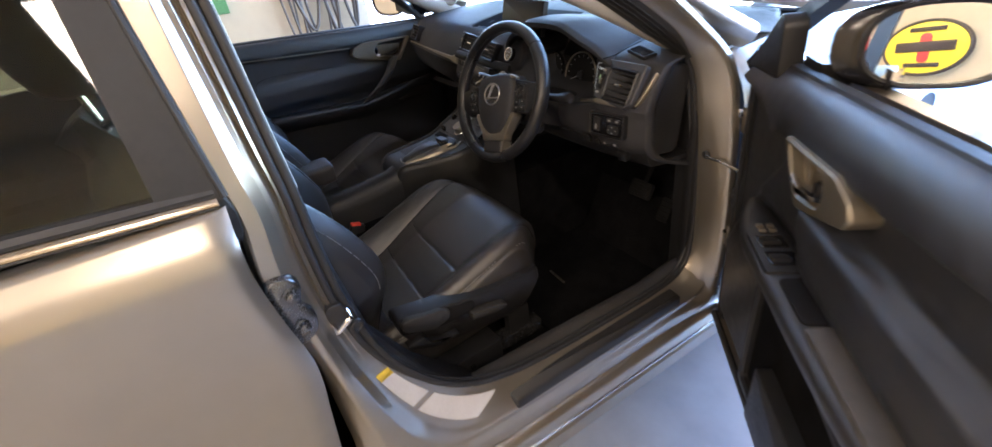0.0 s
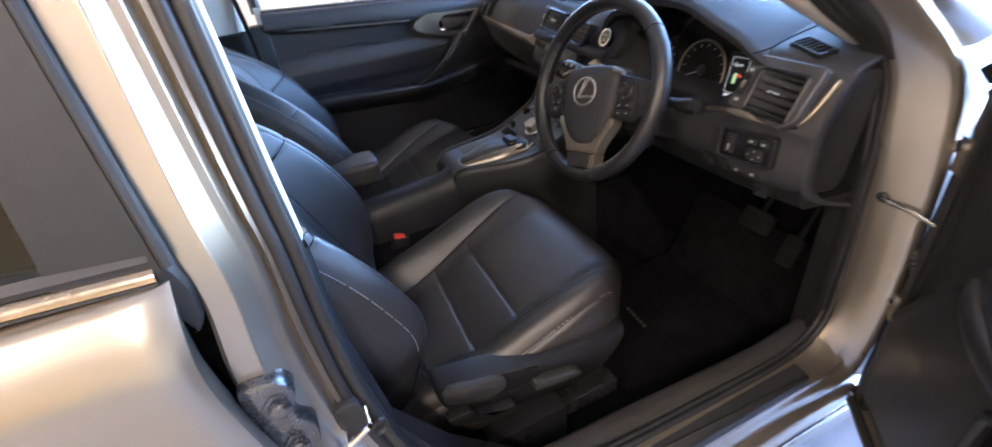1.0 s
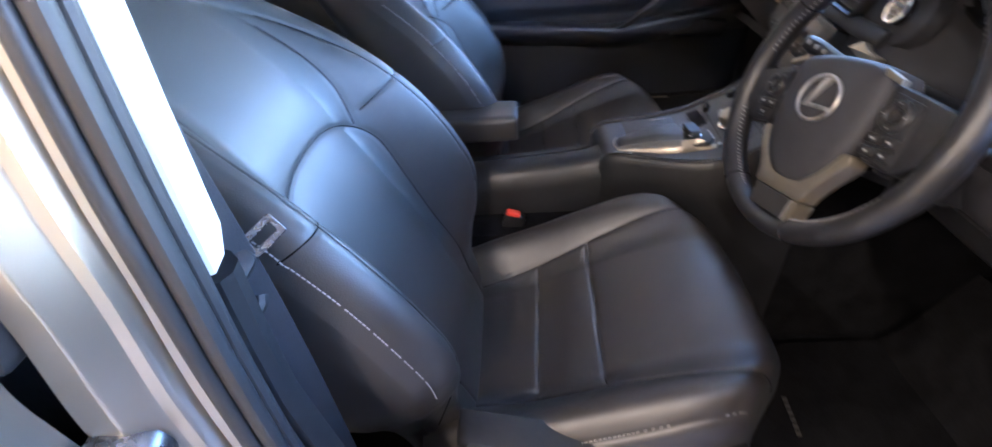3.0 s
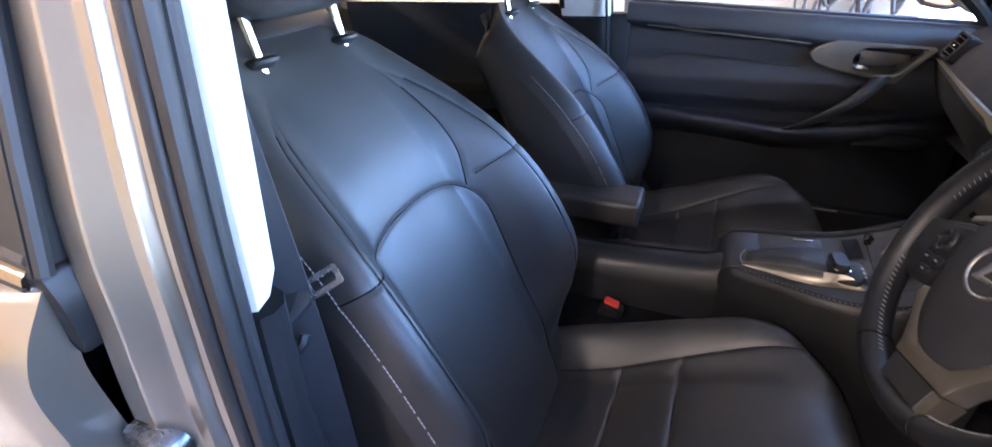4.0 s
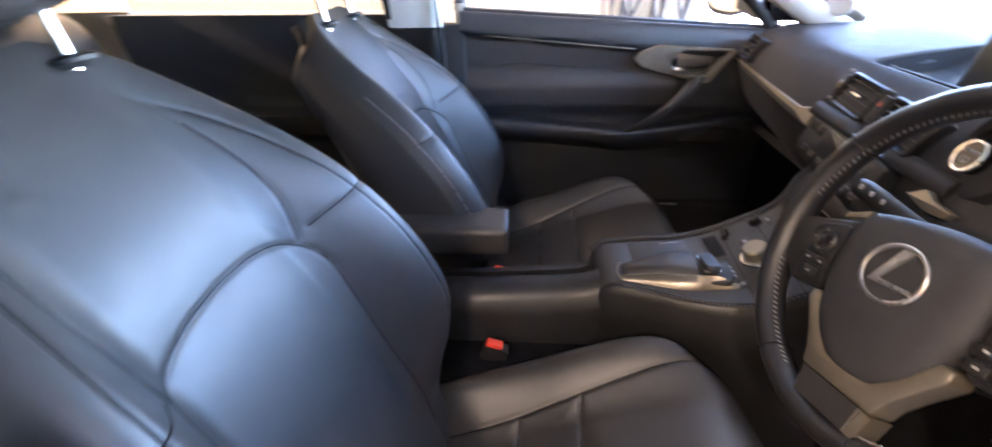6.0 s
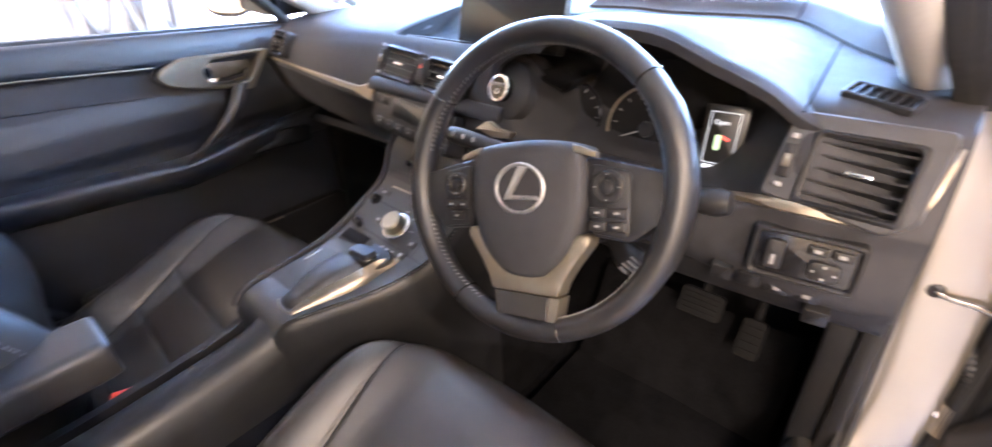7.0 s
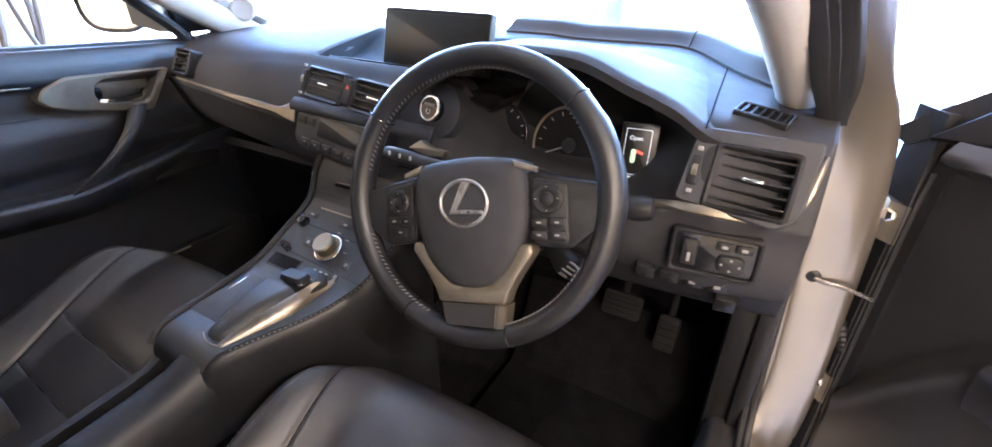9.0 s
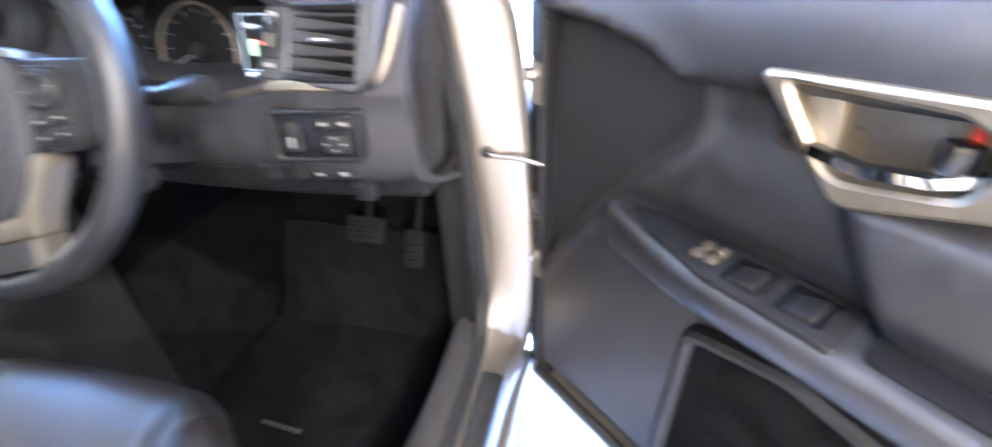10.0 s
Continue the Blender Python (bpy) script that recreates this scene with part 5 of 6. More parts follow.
rings = []
for i in range(40):
    y = -.20 + .375 * i / 39
    z, l, r = con_top(y), interp(CL, y), interp(CR, y)
    rings.append([V(l - .02, y, .30), V(l - .012, y, z - .09), V(l - .006, y, z - .02), V(l, y, z - .004), V(l + .008, y, z), V(l + .05, y, z), V((l + r) / 2, y, z), V(r - .04, y, z), V(r - .010, y, z - .001), V(r - .002, y, z - .006), V(r + .002, y, z - .02), V(r + .008, y, z - .10), V(r + .012, y, .30)])
part("console_body", loft(rings), HARD, console, "dark console body", smooth=50)
part("console_top", surface(lambda u, v: V(interp(CL, -.199 + .373 * v) + .006 + (interp(CR, -.199 + .373 * v) - interp(CL, -.199 + .373 * v) - .014) * u, -.199 + .373 * v, con_top(-.199 + .373 * v) + .0008), 8, 60, (0, 0, -.003)), CONSOLE, console, "dark grey satin console top", smooth=50)
part("edge_rail", tube([V(interp(CL, y) - .002, y, con_top(y) + .002) for y in [-.20 + .372 * i / 30 for i in range(31)]], .0055, 8), SOFT, console)
th = stitches([V(interp(CR, y) - .005, y, con_top(y) - .001) for y in [-.16 + .28 * i / 40 for i in range(41)]], .003, .0022, .0005)
part("stitching", th, STITCH, console, "pale thread")


def con_at(x, y):
    t = Vector((0, .01, con_top(y + .005) - con_top(y - .005))).normalized()
    return facing((x, y, con_top(y)), (1, 0, 0), t)


# stack face: slots and buttons
at = con_at(.025, .142)
part("disc_slot", plate(rect(.10, .010, .002), -.004, .002, at, .001), GLOSS, console)
at = con_at(.02, .118)
part("slot_edge", plate(rect(.13, .003, .001), -.002, .0025, at, .001), SATIN, console)
for x, y in ((-.055, .105), (.03, .105), (.09, .095)):
    at = con_at(x, y)
    b = part("panel_button", plate(rect(.030, .012, .002), -.002, .0022, at, .001), CONSOLE, console)
    part("symbol", plate(rect(.008, .004, .001), .002, .0036, at, .0002), WHITE_INK, b)
for x, y, r in ((-.062, .088, .009), (-.060, .040, .006), (-.050, .036, .005)):
    at = con_at(x, y)
    part("small_knob", disc(at(0, 0, 0), at(0, 0, 1) - at(0, 0, 0), [(0, r * 1.2), (.003, r * 1.2), (.004, r), (.012, r * .9), (.013, r * .5)], 20), GLOSS, console, "small black knob")
at = con_at(.030, .060)
kn = part("drive_mode_knob", disc(at(0, 0, 0), at(0, 0, 1) - at(0, 0, 0), [(0, .024), (.004, .024), (.006, .0205), (.022, .0195), (.025, .017), (.0245, .010), (.0245, .001)], 40), SATIN, console, "round satin silver drive knob")
part("knob_ring", tube([at(.0245 * math.cos(a), .0245 * math.sin(a), .003) for a in [2*math.pi*k/36 for k in range(36)]], .0025, 8, closed=True), CHROME, kn)
for a in range(7):
    ang = radians(-40 + a * 45)
    part("symbol", plate(rect(.008, .002, .0005, (.036 * math.cos(ang), .034 * math.sin(ang))), -.001, .0008, at, .0002), WHITE_INK, console)
for x, y in ((.085, .045), (-.02, .058), (.082, .022)):
    at = con_at(x, y)
    b = part("panel_button", plate(rect(.020, .016, .002), -.002, .0022, at, .001), CONSOLE, console)
    part("symbol", plate(rect(.006, .006, .001), .002, .0036, at, .0002), WHITE_INK, b)
at = con_at(-.036, .013)
# no real recess here: the plate's black paints the tray's shade
part("tray_shade_plate", plate(rect(.066, .024, .003), -.008, .0016, at, .0004), LINER, console, "flat black plate for the shaded tray")
part("tray_rim", plate(rect(.072, .030, .004), -.004, .0022, at, .0008, hole=rect(.066, .024, .003)), CONSOLE, console)
# joints between the panels of the stack
for x0, y0, x1, y1 in ((-.072, .088, .145, .082), (-.080, .036, .138, .024), (-.066, .130, .145, .126), (.098, .082, .104, .026)):
    part("panel_joint", tube([V(x0 + (x1 - x0) * i / 20, y0 + (y1 - y0) * i / 20, con_top(y0 + (y1 - y0) * i / 20) + .0002) for i in range(21)], .0009, 6), LINER, console)
# shifter, palm rest and its silver fin
at = con_at(.056, .002)
sh = part("shift_plate", plate([(p.x, p.y) for p in fillet([(-.045, -.034), (.018, -.036), (.030, .004), (.006, .018), (-.030, .014)], .008)], -.004, .014, at, .003), HARD, console)
part("shift_knob", loft([[V(.040 + a * k, -.022 + b * k + .004 * a * 10, .724 + h) for a, b in rect(.050, .026, .009)] for h, k in ((0, .7), (.004, .85), (.010, 1), (.015, .96), (.018, .8))]), HARD, sh, "small dark shift knob")
part("knob_edge", tube([V(.040 + a, -.022 + b + .04 * a, .7335) for a, b in rect(.0505, .0265, .009)], .0008, 6, closed=True), CHROME, sh)
for i in range(3):
    part("symbol", box((.052 + i * .013, .008, .7365), (.006, .003, .001), 0), WHITE_INK, sh)
rings = []
for i in range(18):
    f = i / 17
    y = -.160 + .120 * f
    top = .707 + .022 * sm(-.1, .75, f)
    l, r = -.002 - .010 * f, .042 + .026 * f
    e = .010 * max(0, 1 - f / .08) ** 2
    rings.append([V(l, y, .69), V(l, y, top - .010 - e), V(l + .004, y, top - .003 - e), V(l + .012, y, top - e), V(r - .022, y, top + .001 - e), V(r - .016, y, top - .001 - e), V(r - .004, y, top - .014), V(r - .001, y, .69)])
part("palm_rest", loft(rings), CONSOLE, console, "padded dark palm rest", smooth=40)
rings = []
for i in range(30):
    f = i / 29
    y = -.164 + .182 * f
    z = con_top(y)
    x = .040 + .030 * sm(0, .8, f) + .014 * sm(.75, 1, f)
    h = .003 + .017 * math.sin(math.pi * min(1, .02 + .72 * f)) * sm(1.0, .82, f)
    o = .002 + .013 * math.sin(math.pi * (.04 + .93 * f)) ** .8
    rings.append([V(x - .004, y, z - .006), V(x - .003, y, z + h), V(x, y, z + h + .0005), V(x + o * .6, y, z + h * .5), V(x + o, y, z + .0015), V(x + o, y, z - .006)])
part("silver_fin", loft(rings), WELL, console, "champagne console fin", smooth=60)
part("fin_tail", tube(spline([V(-.006, -.158, .7015), V(.008, -.1645, .7005), V(.025, -.167, .700), V(.040, -.164, .700)], 14), .0013, 8), SATIN, console)
at = con_at(-.046, -.080)
part("pad_lid", plate([(p.x, p.y) for p in fillet([(-.036, -.054), (.034, -.054), (.034, .050), (-.030, .052)], .003)], -.002, .0028, at, .0015), CONSOLE, console)
part("lid_gap", plate([(p.x, p.y) for p in fillet([(-.039, -.057), (.036, -.057), (.036, .053), (-.033, .055)], .003)], -.002, .0016, at, .0004), LINER, console)
part("pad_mark", plate(rect(.0025, .034, .001, (-.020, .022)), .002, .0036, at, .0003), CHROME, console)
# bridge and armrest box behind
part("console_bridge", loft([[V(-.105, y, .30), V(-.100, y, z - .06), V(-.09, y, z - .04), V(-.075, y, z - .04), V(-.066, y, z - .10), V(-.018, y, z - .10), V(-.014, y, z - .014), V(-.010, y, z - .005), V(-.002, y, z), V(.020, y, z), V(.034, y, z - .006), V(.046, y, z - .020), V(.056, y, z - .05), V(.064, y, .30)] for y, z in ((-.66, .655), (-.40, .664), (-.36, .667), (-.27, .674), (-.22, .680), (-.195, .690))]), HARD, console)
part("cup_recess", disc((-.030, -.262, .585), (0, 0, 1), [(0, .036), (.006, .038), (.007, .033), (.003, .03)], 28), HARD, console)
rings = []
LID = fillet([(-.052, -.026), (.050, -.026), (.050, .032), (-.052, .032)], [.010, .010, .016, .016])
for y, k in ((-.640, .94), (-.630, 1), (-.50, 1), (-.384, 1), (-.372, .985), (-.366, .95), (-.364, .88)):
    rings.append([V(-.100 + p.x * k, y, .705 + p.y * k) for p in LID])
part("armrest_lid", loft(rings), LEATHER, console, "leather armrest lid", smooth=50)
# buckles
for x0, nm in ((.094, ""), (-.135, "")):
    bk = thing("belt_buckle", (x0, -.40, .45), "black seat belt buckle with red release button", "seat belt buckle", "belt buckles")
    part("buckle_body", box((x0, -.388, .545), (.024, .045, .085), .007, Matrix.Rotation(-.30, 3, 'X')), HARD, bk)
    part("release_button", box((x0, -.381, .586), (.018, .030, .014), .004, Matrix.Rotation(-.30, 3, 'X')), RED, bk, "red release button")
    part("buckle_stalk", tube([(x0, -.41, .44), (x0, -.395, .52)], .010, 10), HARD, bk)


# ---- front doors ----
DH = Vector((.80, .41, 0))
DD = Vector((.751, -.661, 0))
DN = Vector((-.661, -.751, 0))


def open_door(s, h, d):
    return DH + DD * s + DN * d + V(0, 0, h)


def shut_door(s, h, d):
    return V(-.70 + d, .56 - s, h)


def belt_line(s):
    return 1.012 + .058 * s


def pad_line(s):
    return .955 + .085 * (s - .595)


def poly_dist(px, py, poly):
    """Distance to a closed outline; negative inside."""
    e = seg_dist(px, py, poly + poly[:1])
    inside = False
    for (ax, ay), (bx, by) in zip(poly, poly[1:] + poly[:1]):
        if (ay > py) != (by > py) and px < (bx - ax) * (py - ay) / (by - ay) + ax:
            inside = not inside
    return -e if inside else e


HOLLOW = polyline([(-.05, .97), (.115, .965), (.223, .95), (.272, .925), (.290, .885), (.280, .850), (.206, .775), (.101, .630), (.04, .54), (-.05, .50)], 40)


def panel_depth(s, h, driver):
    """How far the inner panel stands into the car."""
    d = .0
    pl = pad_line(s)
    t = (h - pl) / max(.01, belt_line(s) - pl)
    d += .030 * sm(-.10, .08, t) * (1 - 1.25 * max(0, t) ** 3.2)
    d += .012 * sm(.90, .84, h) * sm(.76, .80, h)
    d += .006 * sm(.73, .70, h)
    if driver:
        e = poly_dist(s, h, HOLLOW)
        w = sm(.006, -.016, e) * sm(.0, .03, s)
        d = d * (1 - w) - .010 * w
        d += .005 * math.exp(-((e - .010) / .010) ** 2)
        edge = .425 + (.872 - h) * .60
        d += .030 * sm(edge, edge + .025, s) * sm(.880, .868, h) * sm(.72, .74, h)
    d -= .03 * sm(.05, .0, s)
    d -= .02 * sm(.34, .28, h)
    return d


def build_door(at, name, label, driver):
    belt = (lambda s: belt_line(s) - (0 if driver else .022))
    door = thing(name, at(.5, .28, -.05), label, "car door", "front doors")
    z0 = .285

    def front(h):
        return interp([(.28, .07), (.45, .060), (.75, .058), (.95, .062), (1.05, .085)], h)

    def skin(u, v):
        s0 = .06 + 1.02 * u
        h = z0 + (belt(s0) - z0) * v
        s = front(h) + (1.08 - front(h)) * u
        return at(s, h, panel_depth(s, h, driver))
    n = at(0, 0, -1) - at(0, 0, 0)
    part("inner_panel", surface(skin, 130, 110, n * .012), DOOR_SKIN, door, "soft grained dark door panel", smooth=60)
    # shell of the door
    part("door_shell", surface(lambda u, v: at(.0 + 1.09 * u, .25 + (belt(1.09 * u) - .262) * v, -.095 + .03 * math.sin(math.pi * v * .9) * -1), 30, 20, n * -.03), PAINT, door, "silver painted door shell")
    edge = [at(front(h) - .012, h, -.02) for h in (.27, .4, .6, .8, .95, 1.0)]
    part("front_edge", loft([[p + n * a + (at(1, 0, 0) - at(0, 0, 0)) * b for a, b in ((-.02, 0), (-.02, .02), (.085, .02), (.085, -.012))] for p in edge]), HARD if driver else PAINT, door)
    if driver:
        part("front_strip", tube([at(front(h) - .009, h, -.004) for h in (.50, .6, .7, .8, .9, .945)], .0075, 8, flat=.7), RUBBER, door, "rubber seal along the front edge of the door")
    part("edge_seal", tube([at(front(h) - .022, h, -.006) for h in (.29, .4, .6, .8, .95, 1.0)], .008, 8), RUBBER, door)
    part("bottom_edge", loft([[at(s, .262, .01), at(s, .262, -.09), at(s, .290, -.09), at(s, .290, .01)] for s in (.03, .5, 1.08)]), PAINT, door)
    part("rear_edge", loft([[at(1.075, h, .012), at(1.095, h, .0), at(1.095, h, -.09), at(1.07, h, -.09)] for h in (.27, .6, 1.0, 1.07)]), PAINT, door)
    part("bottom_seal", tube([at(s, .292, .012) for s in (.05, .5, 1.07)], .009, 8), RUBBER, door)
    part("belt_trim", loft([[at(s, belt(s) - .006, -.006), at(s, belt(s) + .005, -.010), at(s, belt(s) + .007, -.024), at(s, belt(s) - .006, -.03)] for s in [.06 + .0785 * i for i in range(14)]]), RUBBER, door)
    # handle bezel
    e0 = .028 if driver else 0
    out = [(.335 + e0, .957), (.331 + e0, .951), (.390 + 1.6 * e0, .868), (.402 + 1.6 * e0, .866), (.545, .897), (.585, .911), (.600, .930), (.588, .950), (.54, .968)]
    hole = [(.354 + e0, .951), (.358 + e0, .943), (.396 + e0, .893), (.410 + e0, .887), (.490, .897), (.508, .902), (.516, .922), (.512, .941), (.490, .953)]
    if not driver:
        hole = [(.354, .951), (.356, .944), (.392, .893), (.406, .887), (.475, .896), (.492, .902), (.498, .922), (.494, .939), (.474, .952)]
    bez = part("handle_bezel", plate([(p.x, p.y) for p in fillet(out, .008)], .0, .040, at, .004, hole=[(p.x, p.y) for p in fillet(hole, .006)]), SATIN, door, "satin silver handle bezel")
    part("handle_well", plate([(p.x, p.y) for p in fillet([(.372, .948), (.372, .884), (.535, .890), (.535, .952)], .01)], .0, .010, at, .003), WELL, bez, "dark champagne handle dish")
    part("pull_lever", loft([[at(s, h + b, d + e) for b, e in ((-.006, 0), (-.004, .007), (.004, .007), (.006, 0), (.003, -.004), (-.003, -.004))] for s, h, d in ((.392, .913, .020), (.41, .905, .034), (.45, .903, .040), (.49, .908, .036), (.512, .914, .022))]), CHROME, bez, "chrome door pull lever")
    if driver:
        part("front_dish", plate([(p.x, p.y) for p in fillet([(.350 + e0, .953), (.390 + e0, .884), (.425, .884), (.418, .953)], .008)], .002, .020, at, .006), SATIN, bez, "satin silver dish of the handle")
    lk = part("lock_lever", box(at(.494, .925, .028), (.020, .020, .022), .004), GLOSS, bez)
    part("red_mark", box(at(.497, .938, .018), (.006, .006, .014), .001), RED, lk, "red lock mark")
    # grab bar and armrest
    if driver:
        top = lambda s: interp([(.20, .752), (.30, .762), (.45, .768), (.60, .765), (.90, .760), (1.04, .755)], s)
        dep = lambda s: interp([(.18, .012), (.24, .045), (.34, .078), (.5, .085), (.8, .080), (1.04, .06)], s)
    else:
        path = [at(.425, .880, .035), at(.46, .835, .055), at(.52, .785, .066), at(.585, .745, .066), at(.61, .728, .060)]
        part("grab_handle", loft([[p + (at(a, b, d) - at(0, 0, 0)) for a, b, d in ((-.024, -.004, -.012), (-.022, .004, .004), (-.008, .008, .012), (.012, .006, .012), (.022, 0, .002), (.018, -.008, -.012))] for p in spline(path, 14)]), SCUFF, door, "slanting grey grab handle", smooth=70)
        top = lambda s: interp([(.26, .772), (.40, .760), (.56, .742), (.62, .738), (.72, .748), (.97, .765), (1.02, .764)], s)
        dep = lambda s: interp([(.26, .03), (.40, .06), (.6, .075), (.8, .078), (1.04, .06)], s)
    ss = [.20 + .84 * i / 40 for i in range(41)]
    rings = []
    for s in ss:
        t, d = top(s), dep(s)
        rings.append([at(s, t - .075, .01), at(s, t - .065, d * .65), at(s, t - .035, d * .95), at(s, t - .012, d), at(s, t - .003, d - .004), at(s, t, d - .012), at(s, t + .001, d * .5), at(s, t - .004, .0)])
    arm = part("armrest", loft(rings), DOOR_SKIN, door, "soft door armrest", smooth=50)
    if driver:
        def sw(a, b, w):
            return at(a, top(a) + .001 + w, b)
        sp = part("switch_plate", plate([(p.x, p.y) for p in fillet([(.235, .018), (.28, .046), (.37, .076), (.49, .080), (.49, .010), (.33, .006), (.26, .006)], .008)], -.004, .004, sw, .002), HARD, door, "window switch plate on the armrest")
        for i, (a, b) in enumerate(((.400, .044), (.453, .044))):
            part("switch_well", plate(rect(.040, .046, .004, (a, b)), .001, .0046, sw, .0006), GLOSS, sp)
            part("window_switch", plate(rect(.026, .030, .003, (a, b + .004)), .002, .012, lambda x, y, w, a=a: sw(x, y, w * (.4 + .6 * sm(a - .012, a + .012, x))), .002), HARD, sp)
        for a, b in ((.346, .048), (.346, .030), (.362, .048), (.362, .030)):
            part("small_switch", plate(rect(.010, .012, .002, (a, b)), .002, .0085, sw, .001), SATIN, sp, "pale mirror switch")
        # flat black plate paints the shaded cavity; the armrest has no hole
        part("pull_cup_shade", plate(rect(.105, .058, .012, (.557, .038)), -.02, .0025, sw, .001), LINER, door, "flat black plate for the shaded pull cup")
        part("armrest_pad", plate([(p.x, p.y) for p in fillet([(.618, .006), (.618, .070), (.80, .072), (1.03, .052), (1.03, .006)], .012)], -.004, .010, sw, .005), SCUFF, door, "soft grey armrest pad")
        # pocket, speaker, corner cover and mirror
        def lowp(a, b, w):
            return at(a, b, .0 + w)
        pk = part("door_pocket", plate([(p.x, p.y) for p in fillet([(.322, .34), (.90, .34), (.92, .60), (.46, .672), (.336, .645)], .02)], -.01, .030, lowp, .006, hole=[(p.x, p.y) for p in fillet([(.345, .365), (.86, .365), (.875, .58), (.455, .652), (.352, .630)], .015)]), HARD, door, "door pocket")
        # very dark plate before the panel, painting shade into the pocket opening
        part("pocket_shade_plate", plate([(p.x, p.y) for p in fillet([(.338, .36), (.87, .36), (.885, .59), (.45, .656), (.346, .636)], .015)], -.004, .014, lowp, .001), CARPET, pk)
        part("pocket_front", plate([(p.x, p.y) for p in fillet([(.43, .34), (.92, .34), (.92, .50), (.44, .50)], .015)], -.0, .045, lowp, .008), HARD, pk)
        part("sail_cover", plate([(p.x, p.y) for p in fillet([(.03, .985), (.205, 1.0), (.200, 1.10), (.178, 1.118)], .012)], -.03, .012, at, .005), HARD, door, "black corner cover")
        for s0, s1, h1 in ((.06, .26, 1.20),):
            part("window_frame", loft([[p + (at(a, b, d) - at(0, 0, 0)) for a, b, d in ((-.02, 0, -.028), (-.02, 0, .008), (.012, -.012, .008), (.012, -.012, -.028))] for p in spline([at(-.005, .98, -.01), at(.09, 1.055, -.02), at(.19, 1.125, -.035), at(.34, 1.22, -.06), at(.52, 1.31, -.078), at(.68, 1.37, -.09), at(.90, 1.40, -.095), at(1.05, 1.37, -.09), at(1.075, 1.2, -.045), at(1.075, 1.05, -.01)], 40)]), RUBBER, door, "black window frame")
        # wing mirror
        mc = at(.345, 1.082, -.150)
        fwd = V(.545, -.826, .140).normalized()
        rt = V(.826, .545, 0).normalized()
        up = fwd.cross(rt)
        if up.z < 0:
            up = -up
        sup = lambda k, w, h, p=3.0: [(w * math.copysign(abs(math.cos(a)) ** (2/p), math.cos(a)), h * math.copysign(abs(math.sin(a)) ** (2/p), math.sin(a))) for a in [2*math.pi*i/k for i in range(k)]]
        rings = [[mc + rt * (a - .018 * k) + up * b + fwd * d for a, b in sup(36, w, h, 2.6)] for w, h, d, k in ((.02, .02, -.11, 1), (.06, .042, -.10, 1), (.098, .056, -.07, 1), (.114, .064, -.02, 1), (.116, .065, .006, 1), (.105, .062, .014, .5), (.094, .059, .014, 0), (.090, .057, .0, 0))]
        mh = part("mirror_housing", loft(rings), GLOSS, door, "dark wing mirror housing", smooth=60)
        part("mirror_rim", loft([[mc + rt * a + up * b + fwd * d for a, b in sup(36, w, h, 2.6)] for w, h, d in ((.098, .062, .008), (.099, .063, .016), (.095, .060, .019), (.089, .056, .017), (.088, .055, .006))], cap=False), HARD, mh)
        part("mirror_glass", loft([[mc + rt * a + up * b + fwd * d for a, b in sup(36, w, h, 2.6)] for w, h, d in ((.089, .056, .004), (.089, .056, .011))]), MIRROR, mh, "mirror glass")
        part("mirror_foot", loft([[p + V(0, 0, b) + DD * a for a, b in ((-.035, -.015), (.035, -.015), (.035, .02), (-.035, .02))] for p in (at(.24, 1.025, -.03), at(.26, 1.025, -.09), mc - rt * .06 + V(0, 0, -.05))]), HARD, mh)
    else:
        def on_panel(s, h):
            return at(s, h, panel_depth(s, h, False) + .0012)
        part("panel_seam", tube([on_panel(p.x, p.y) for p in spline([(.996, .872, 0), (.980, .902, 0), (.92, .912, 0), (.80, .905, 0), (.66, .893, 0), (.60, .889, 0)], 40)], .0011, 6), HARD, door)
        # silver tube drawn for the highlight at the pad's gap
        part("pad_highlight_line", tube([at(s, pad_line(s) + .001, panel_depth(s, pad_line(s) + .004, False) + .003) for s in [.60 + .42 * i / 30 for i in range(31)]], .0022, 8), SATIN, door, "thin silver line for the highlight under the door pad")
        part("tray_front", plate([(p.x, p.y) for p in fillet([(.27, .735), (.43, .755), (.45, .700), (.28, .690)], .01)], .0, .055, at, .006), HARD, door)
        part("lower_pocket", plate([(p.x, p.y) for p in fillet([(.20, .32), (.90, .32), (.92, .50), (.20, .50)], .03)], .02, .045, at, .008), HARD, door, "door pocket")
        part("pocket_lip", tube([at(.42, .497, .05), at(.66, .50, .05)], .003, 6), SATIN, door)
        mc = at(.26, 1.085, -.30)
        fwd = V(.28, -.96, .0).normalized()
        rt = V(.96, .28, 0).normalized()
        up = V(0, 0, 1)
        sup = lambda k, w, h, p=3.0: [(w * math.copysign(abs(math.cos(a)) ** (2/p), math.cos(a)), h * math.copysign(abs(math.sin(a)) ** (2/p), math.sin(a))) for a in [2*math.pi*i/k for i in range(k)]]
        mh = part("mirror_housing", loft([[mc + rt * a + up * b + fwd * d for a, b in sup(36, w, h)] for w, h, d in ((.02, .02, -.11), (.095, .066, -.07), (.115, .080, .012), (.110, .075, .016), (.104, .069, .012), (.102, .067, .0))]), HARD, door, "dark wing mirror housing", smooth=60)
        part("mirror_glass", loft([[mc + rt * a + up * b + fwd * d for a, b in sup(36, w, h)] for w, h, d in ((.103, .068, .004), (.103, .068, .009))]), MIRROR, mh, "mirror glass")
